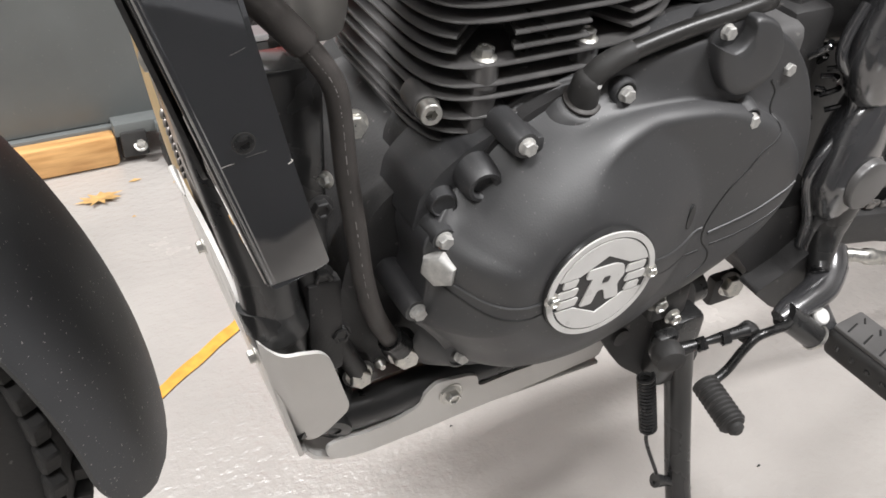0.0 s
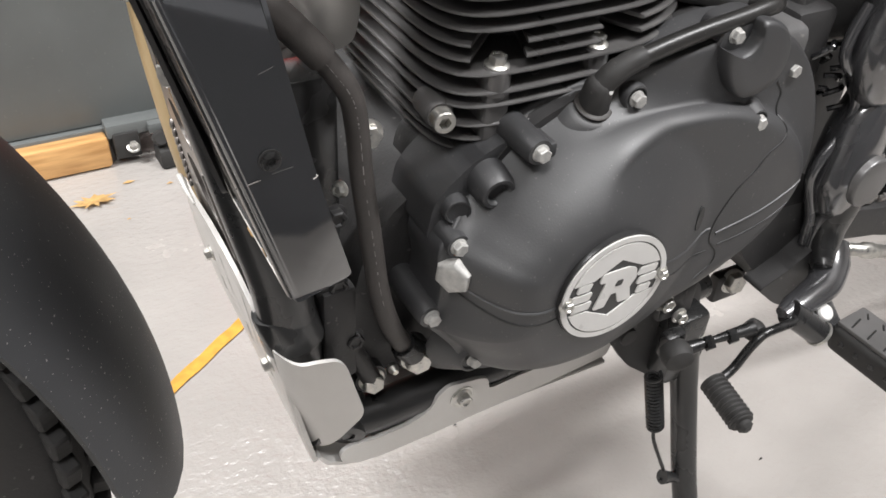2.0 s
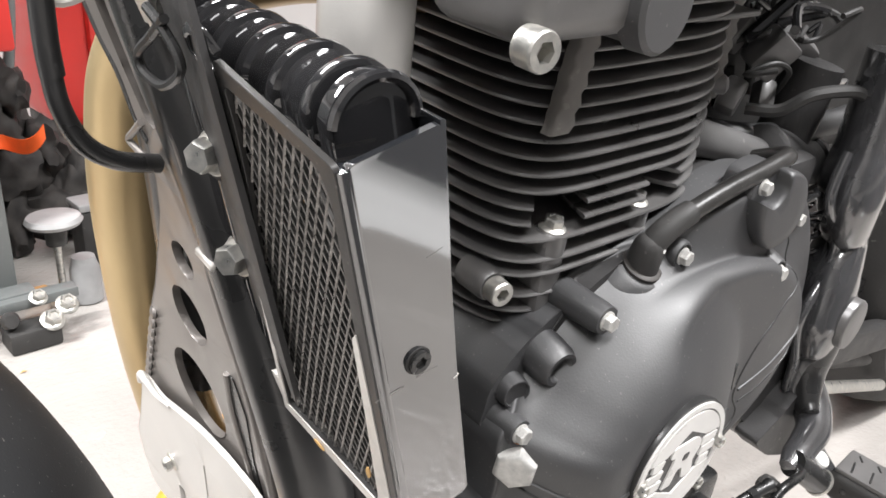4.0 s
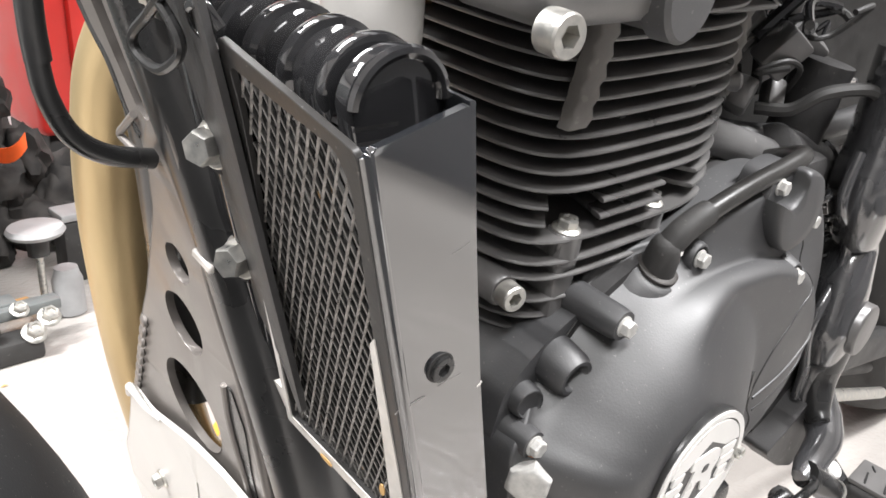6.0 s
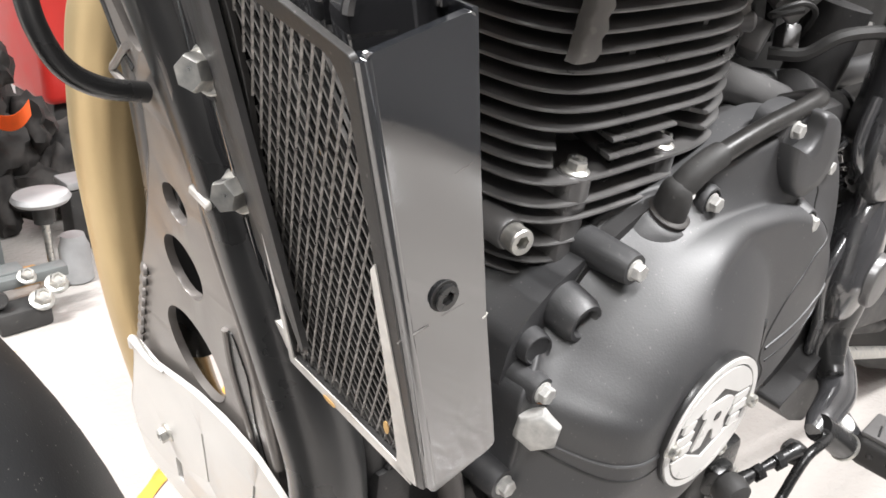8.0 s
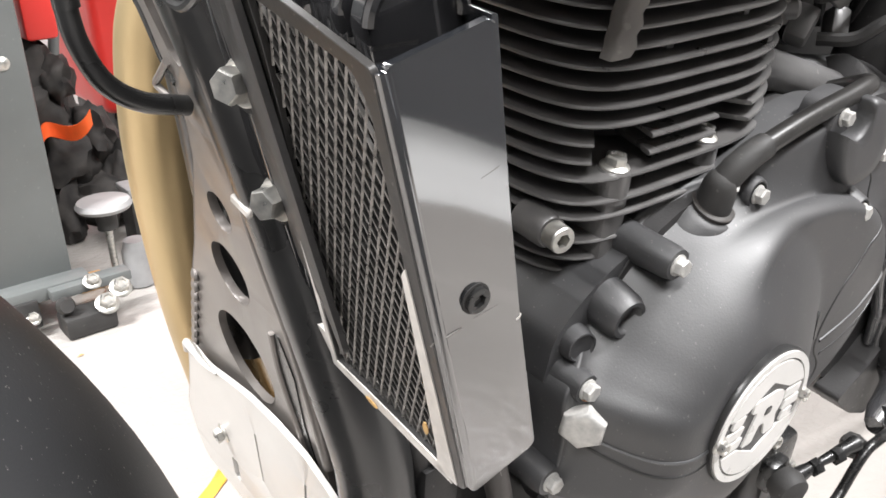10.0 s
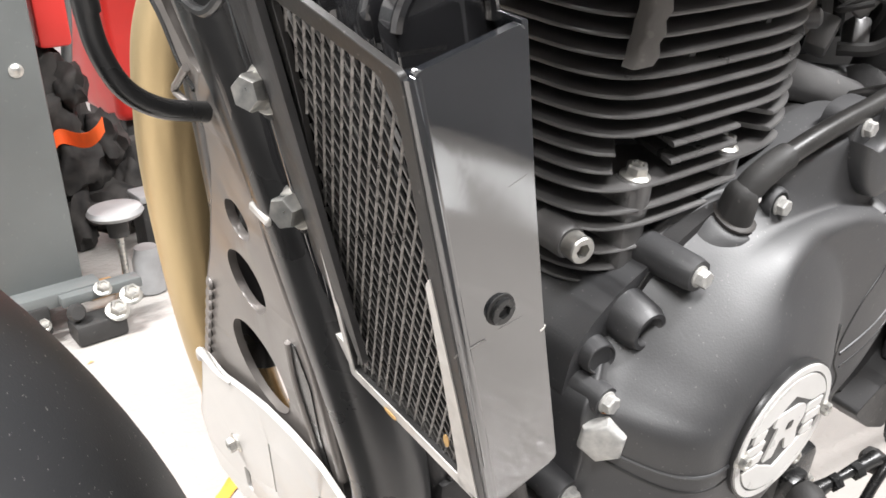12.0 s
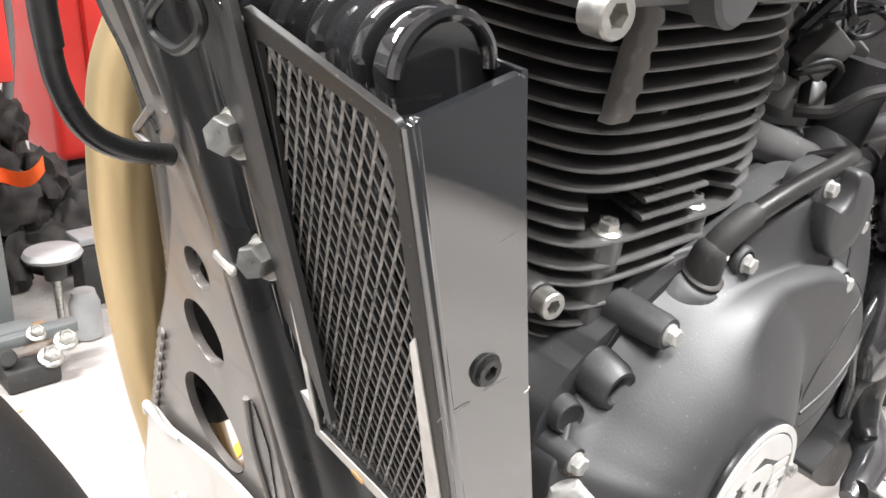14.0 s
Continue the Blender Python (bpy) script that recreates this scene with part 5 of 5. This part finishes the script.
part("spring_lug", sweep([(0.420, -0.162, 0.121), (0.408, -0.160, 0.127), (0.396, -0.158, 0.132)], [0.006, 0.0042, 0.0065], 10, 4), M_TUBE, stand)
for x, z in ((0.365, 0.268), (0.432, 0.232), (0.372, 0.296)):
    part("boss", lathe([(0.008, -0.004), (0.0075, 0.002), (0.004, 0.003)], facing((x, -0.111, z), OUT), 16), M_CRANK, stand)
bolt_at(stand, (0.380, -0.122, 0.308), OUT, size=1.0)
part("stop_plate", bevel(box((0.396, -0.114, 0.300), (0.034, 0.018, 0.03)), 0.004), M_CRANK, stand)
bolt_at(stand, (0.396, -0.126, 0.291), OUT, size=0.8)
bolt_at(stand, (0.424, -0.128, 0.256), OUT, size=0.8)

gear = group("gear_lever", BIKE, "dark steel gear lever with a ribbed rubber toe piece")
part("shaft_arm", bevel(box((0.380, -0.140, 0.281), (0.020, 0.012, 0.024)), 0.004), M_DARKSTEEL, gear)
part("ball_joint", lathe([(0.004, -0.012), (0.0125, -0.008), (0.0145, 0.0), (0.0125, 0.008), (0.005, 0.012)], facing((0.371, -0.155, 0.286), (-0.3, -1, -0.1)) @ Matrix.Scale(0.85, 4), 20), M_RUBBER, gear)
part("link_rod", sweep([(0.378, -0.152, 0.284), (0.405, -0.157, 0.289), (0.435, -0.164, 0.295)], [0.0065, 0.0030, 0.0055], 12, 6), M_DARKSTEEL, gear)
for t in (0.36, 0.66):
    p = V((0.378, -0.152, 0.284)).lerp(V((0.437, -0.166, 0.295)), t)
    part("lock_nut", lathe([(0.0058, -0.003), (0.0058, 0.003)], facing(p, (0.97, -0.2, 0.18)), 6), M_DARKSTEEL, gear)
part("ball_joint", lathe([(0.004, -0.010), (0.0095, -0.007), (0.0110, 0.0), (0.0095, 0.007), (0.004, 0.010)], facing((0.442, -0.160, 0.286), (0, -1, 0)) @ Matrix.Scale(0.8, 4), 18), M_RUBBER, gear)
part("lever", sweep([(0.486, -0.160, 0.2870), (0.4732, -0.168, 0.2885), (0.4560, -0.170, 0.2915), (0.4399, -0.170, 0.2905), (0.4293, -0.170, 0.2800), (0.4209, -0.170, 0.2660), (0.410, -0.171, 0.2605), (0.396, -0.172, 0.2605)], 0.0036, 12, 6), M_DARKSTEEL, gear)
rub = []
P0, P1 = V((0.398, -0.172, 0.2615)), V((0.393, -0.211, 0.258))
for i in range(41):
    t = i / 40
    r = 0.0092 + 0.0010 * (1 if int(t * 20) % 2 == 0 else -0.4)
    rub.append((r if i < 40 else 0.006, t * (P1 - P0).length))
part("toe_rubber", lathe(rub, facing(P0, P1 - P0), 18), M_RUBBER, gear)
part("toe_tip", lathe([(0.006, 0), (0.006, 0.003), (0.003, 0.0055)], facing(P1, P1 - P0), 14), M_RUBBER, gear)

peg = group("foot_peg", BIKE, "black foot peg on a forged bracket")
part("bracket", sweep([(0.556, -0.122, 0.306), (0.547, -0.134, 0.296), (0.5290, -0.147, 0.2910), (0.5080, -0.152, 0.2890), (0.4900, -0.155, 0.2870), (0.4760, -0.157, 0.2855)], [0.0150, 0.0165, 0.0140, 0.0120, 0.0110, 0.0070], 20, 5, (0.72, 1)), M_KNUCKLE, peg, "gloss black forged peg bracket")
part("bracket_web", bevel(sheet(rounded([(0.478, 0.286), (0.510, 0.300), (0.545, 0.325), (0.560, 0.280), (0.540, 0.245), (0.505, 0.262)], 0.006), 0.02, Matrix(((1, 0, 0, 0), (0, 0, -1, -0.118), (0, 1, 0, 0), (0, 0, 0, 1)))), 0.004, 2, 40), M_CRANK, peg)
part("clevis", bevel(box((0, 0, 0), (0.032, 0.030, 0.012)), 0.005, 3), M_KNUCKLE, peg, "gloss black eye plate").matrix_local = facing((0.5170, -0.1600, 0.2725), (0.0, -0.6, 0.8))
part("clevis_tube", sweep([(0.480, -0.158, 0.288), (0.493, -0.165, 0.278), (0.5070, -0.171, 0.2665)], 0.0105, 18, 4), M_TUBE, peg)
part("tube_end", lathe([(0.0080, -0.001), (0.0112, -0.001), (0.0116, 0.0012), (0.0098, 0.0022), (0.0080, 0.0012)], facing((0.5075, -0.1712, 0.2661), (0.62, -0.35, -0.62)), 24), M_BOLT, peg, "bare silver tube end")
part("pivot_pin", lathe([(0.004, -0.01), (0.0070, 0), (0.0072, 0.0015), (0.0062, 0.003), (0.001, 0.0032)], facing((0.5165, -0.1640, 0.2780), (0.0, -0.6, 0.8)), 20), M_BADGE_W, peg, "pale pivot pin head")
tread = part("peg_bar", bevel(box((0.0, 0.0, 0.0), (0.036, 0.096, 0.026), 0, None), 0.007, 3), M_RUBBER, peg, "black rubber foot peg")
tread.matrix_local = pose(0.537, -0.220, 0.262, 0, -4, 3)
part("peg_pad", bevel(box((0.002, 0, 0.0140), (0.031, 0.092, 0.005)), 0.002, 2), M_FIN, tread, "worn grey rubber tread pad")
for k in range(6):
    for dx, turn in ((-0.004, 12), (0.010, 40)):
        part("tread_cut", bevel(box((0, 0, 0), (0.014 if turn < 20 else 0.007, 0.0016, 0.0012)), 0.0004, 1), M_BADGE_K, tread, "dark cut in the pad").matrix_local = pose(dx, 0.036 - 0.0145 * k, 0.0166, 0, 0, turn)
    part("stud", lathe([(0.0028, 0), (0.0024, 0.0014), (0.001, 0.0020)], facing((-0.0175, 0.034 - 0.0140 * k, 0.002), (-1, 0, 0.1)), 10), M_TUBE, tread)
part("pin_tail", sweep([(0.536, -0.172, 0.262), (0.541, -0.176, 0.266)], 0.003, 8, 2), M_BOLT, peg)
bolt_at(frame_part, (0.513, -0.075, 0.243), (-0.1, -1, 0.2), BIGBOLT, 1.0)
part("mount_ear", bevel(box((0.513, -0.070, 0.236), (0.034, 0.012, 0.03)), 0.004), M_CRANK, frame_part)

# chain run and its guard behind the engine
ch = bmesh.new()
bmesh.ops.create_cube(ch, size=1.0, matrix=Matrix.Diagonal((0.0135, 0.004, 0.0085, 1)))
bevel(ch, 0.002, 2)
LINK = mesh_of("chain_link", ch, M_MESH)
chain = group("drive_chain", BIKE, "greasy steel drive chain")
for i in range(24):
    shared("chain_link", LINK, chain, pose(0.515 + 0.0130 * i, -0.084 + 0.0016 * i - 0.003 * (i % 2), 0.326 - 0.0040 * i, 0, 17, 0))
for i in range(9):
    shared("chain_link", LINK, chain, pose(0.700 + 0.0130 * i, -0.050 - 0.003 * (i % 2), 0.2850 - 0.0022 * i, 0, 10, 0))

# loom of wires and plugs behind the cylinder
loom = group("wiring_loom", BIKE, "tangle of black wires, plugs and tubes")
random.seed(11)
for i in range(30):
    x, y, z = 0.43 + random.uniform(0, 0.11), random.uniform(-0.05, 0.0), random.uniform(0.51, 0.60)
    pts = [(x, y, z)]
    for j in range(4):
        x, y, z = x + random.uniform(-0.03, 0.035), y + random.uniform(-0.02, 0.02), z + random.uniform(-0.015, 0.035)
        pts.append((x, y, z))
    part("wire", sweep(pts, random.choice((0.002, 0.003, 0.0045)), 8, 5), M_GLOSS if i % 2 else M_RUBBER, loom)
for x, y, z, s, rz in ((0.452, -0.045, 0.540, 0.018, 30), (0.480, -0.05, 0.568, 0.024, -20), (0.51, -0.03, 0.590, 0.022, 45), (0.462, -0.03, 0.580, 0.020, 10), (0.535, -0.04, 0.560, 0.020, -35), (0.495, -0.045, 0.535, 0.016, 60), (0.55, -0.03, 0.61, 0.022, 20)):
    part("plug", bevel(box((0, 0, 0), (s, s * 0.8, s * 1.3)), 0.003), M_FIN, loom).matrix_local = pose(x, y, z, 15, 35, rz)
# two plain dark blocks, added to back the loom and close the gap behind the engine
part("dark_backdrop", bevel(box((0.635, 0.060, 0.605), (0.39, 0.12, 0.35)), 0.02, 3), M_RUBBER, BIKE, "plain matt black box added as a dark backdrop to the loom")
part("rear_gap_filler", bevel(box((0.535, 0.005, 0.385), (0.16, 0.12, 0.20)), 0.02, 3), M_RUBBER, BIKE, "plain dark block added to fill the gap behind the engine")

# ---- background things ----
def thing(name, label, category, loc=(0, 0, 0), rz=0.0):
    ob = new(name)
    ob.matrix_world = pose(*loc, 0, 0, rz)
    return tagged(ob, label, category)


# white sheet out of view, added as the bright patch mirrored in the guard panel
paper = rounded([(0.615, -0.235), (0.705, -0.195), (0.800, -0.285), (0.845, -0.372), (0.720, -0.408), (0.655, -0.350)], 0.008)
tagged(part("reflection_card", sheet(paper, 0.0015, Matrix.Translation((0, 0, 0.0012))), M_REFLECTION_CARD), "unseen white sheet on the floor, added as the guard panel's bright reflection", "paper")

cabinet = thing("tool_cabinet", "dark grey painted steel cabinet with scuffed side", "cabinet")
part("body", bevel(box((-0.36, 1.69, 0.56), (1.21, 0.44, 1.00)), 0.006, 2), M_CABINET, cabinet)
for z in (0.392, 0.75):
    part("rivet", lathe([(0.010, 0), (0.010, 0.002), (0.006, 0.005), (0.001, 0.006)], facing((0.2121, 1.470, z), OUT), 16), M_BOLT, cabinet)
part("foot_rail", bevel(box((0.02, 1.475, 0.052), (0.42, 0.035, 0.016)), 0.002), M_CABINET, cabinet)

ramp = thing("wooden_block", "varnished orange wooden block lying against the cabinet", "block")
part("block", bevel(box((-0.22, 1.445, 0.028), (0.70, 0.036, 0.052)), 0.006, 2), M_WOOD, ramp)

clamp = thing("foot_bracket", "black steel foot bracket with silver bolts", "bracket")
part("rail", bevel(box((0.195, 1.452, 0.060), (0.13, 0.04, 0.022)), 0.002), M_CABINET, clamp)
part("end_block", bevel(box((0.158, 1.442, 0.034), (0.042, 0.03, 0.045)), 0.004), M_RUBBER, clamp)
part("arm", bevel(box((0.255, 1.430, 0.060), (0.12, 0.03, 0.016)), 0.002), M_CABINET, clamp)
part("caster", bevel(box((0.235, 1.400, 0.017), (0.075, 0.05, 0.034)), 0.006), M_RUBBER, clamp)
part("knob", lathe([(0.010, -0.01), (0.014, 0.0), (0.010, 0.012)], facing((0.207, 1.395, 0.050), (0, -1, 0.3)), 16), M_RUBBER, clamp)
for x, y, z, s in ((0.166, 1.425, 0.030, 1.3), (0.262, 1.385, 0.038, 2.1), (0.290, 1.40, 0.050, 2.0), (0.255, 1.415, 0.066, 1.6)):
    m = facing((x, y, z), (0.1, -0.6, 0.8)) @ Matrix.Scale(s, 4)
    shared("bolt", BOLT, clamp, m)

lev = thing("levelling_foot", "adjustable foot with a black knob on a threaded rod", "levelling foot")
part("cap", lathe([(0.014, -0.024), (0.014, -0.010), (0.040, -0.006), (0.044, 0.0), (0.040, 0.007), (0.010, 0.009)], pose(0.318, 1.50, 0.150), 28), M_BLUEGREY, lev)
part("hub", lathe([(0.016, -0.03), (0.017, 0.0), (0.012, 0.004)], pose(0.318, 1.50, 0.140), 16), M_RUBBER, lev)
part("rod", lathe([(0.006, 0.0), (0.006, 0.13)], pose(0.318, 1.50, 0.0), 12), M_BOLT, lev)
part("base", lathe([(0.022, 0.0), (0.022, 0.008), (0.010, 0.014)], pose(0.318, 1.50, 0.0), 20), M_BOLT, lev)
jar = thing("plastic_jar", "small clear-grey plastic jar on the floor", "jar")
part("body", lathe([(0.020, 0.0), (0.024, 0.003), (0.024, 0.06), (0.020, 0.07), (0.018, 0.08)], pose(0.355, 1.50, 0.0), 20), M_BLUEGREY, jar)
scrap = thing("wood_scrap", "small pale scrap of wood on the floor", "scrap")
part("piece", bevel(box((0.285, 1.54, 0.012), (0.045, 0.03, 0.024)), 0.004), M_WOOD, scrap)

red = thing("red_tool_chest", "large glossy red plastic tool chest", "tool chest")
part("body", bevel(box((0.735, 2.09, 0.60), (0.49, 0.28, 0.86)), 0.02, 3), M_RED, red)
part("edge", bevel(box((0.585, 1.945, 0.60), (0.045, 0.03, 0.84)), 0.010, 2), M_RED, red)
part("base", bevel(box((0.735, 2.10, 0.085), (0.45, 0.24, 0.17)), 0.01, 2), M_RUBBER, red)
for z in (0.32, 0.55, 0.80):
    part("drawer_gap", box((0.80, 1.948, z), (0.34, 0.012, 0.006)), M_RUBBER, red)

redbox = thing("red_crate", "small red plastic crate hanging beside the cabinet", "crate")
part("body", bevel(box((0.345, 1.80, 0.49), (0.055, 0.1, 0.24)), 0.008, 2), M_RED, redbox)

strap = thing("orange_strap", "orange webbing strap draped over dark bags", "strap")
bm = bmesh.new()
prev = None
for i in range(17):
    t = i / 16
    p = V((0.290 + 0.085 * t, 1.70 + 0.03 * math.sin(t * 5), 0.205 + 0.035 * t + 0.010 * math.sin(t * 7)))
    w = V((0, 0.0, 0.013))
    cur = [bm.verts.new(p + w), bm.verts.new(p - w), bm.verts.new(p - w + V((0, 0.003, 0))), bm.verts.new(p + w + V((0, 0.003, 0)))]
    if prev:
        for k in range(4):
            bm.faces.new((prev[k], prev[(k + 1) % 4], cur[(k + 1) % 4], cur[k]))
    prev = cur
part("webbing", bm, M_ORANGE, strap)

random.seed(21)
bags = thing("dark_bag_pile", "pile of dark cloth bags and tools in the shade", "bags")
for i in range(26):
    bm = bmesh.new()
    bmesh.ops.create_icosphere(bm, subdivisions=3, radius=1.0)
    c = V((random.uniform(0.30, 0.58), random.uniform(1.76, 1.88), 0))
    c.z = random.uniform(0.05, 0.34) if c.x < 0.43 else random.uniform(0.03, 0.09)
    sc = V((random.uniform(0.025, 0.055), random.uniform(0.03, 0.06), random.uniform(0.03, 0.085)))
    for v in bm.verts:
        n = noise.noise(v.co * 2.2 + V((i * 7, 0, 0)))
        v.co = c + V((v.co.x * sc.x, v.co.y * sc.y, v.co.z * sc.z)) * (1 + 0.6 * n)
        v.co.z = max(0.004, v.co.z)
    part("bag", bm, M_BLACKCLOTH, bags, deg=70)
pole = thing("grey_pole", "thin dark grey upright pole beside the bags", "pole")
part("pole", sweep([(0.352, 1.84, 0.0), (0.362, 1.84, 0.22), (0.392, 1.84, 0.40), (0.400, 1.84, 0.50), (0.40, 1.84, 0.70)], 0.010, 12, 4), M_CABINET, pole)
blk = thing("dark_box", "small dark box with pale lids on the floor", "box")
part("body", bevel(box((0.425, 1.64, 0.055), (0.06, 0.06, 0.11)), 0.005), M_RUBBER, blk)
part("lid", bevel(box((0.425, 1.64, 0.118), (0.064, 0.064, 0.014)), 0.004), M_BLUEGREY, blk)

leaf = thing("dry_leaf", "dry brown fallen leaf on the floor", "leaf")
bm = bmesh.new()
ctr = bm.verts.new((0.077, 1.317, 0.006))
rim = []
random.seed(5)
for i in range(22):
    a = 2 * math.pi * i / 22
    r = (0.030 if i % 2 else 0.017) * random.uniform(0.8, 1.1)
    rim.append(bm.verts.new((0.077 + 1.25 * r * math.cos(a), 1.317 + 0.8 * r * math.sin(a), 0.003 + random.uniform(0, 0.004))))
for i in range(22):
    bm.faces.new((ctr, rim[i], rim[(i + 1) % 22]))
part("blade", bm, M_LEAF, leaf)
for x, y, l in ((0.139, 1.36, 0.022), (0.197, 1.325, 0.012), (0.115, 1.24, 0.008), (0.582, 0.425, 0.006), (0.55, 0.33, 0.006), (0.33, 0.62, 0.005)):
    t = thing("floor_debris", "tiny dry fleck on the floor", "debris")
    bm = bmesh.new()
    vs = [bm.verts.new(p) for p in ((x - l / 2, y, 0.001), (x, y + l * 0.2, 0.003), (x + l / 2, y + l * 0.1, 0.001), (x, y - l * 0.15, 0.002))]
    bm.faces.new(vs)
    part("fleck", bm, M_LEAF if y > 1 else M_DARKSTEEL, t)
    t["group"] = "flecks on the floor"
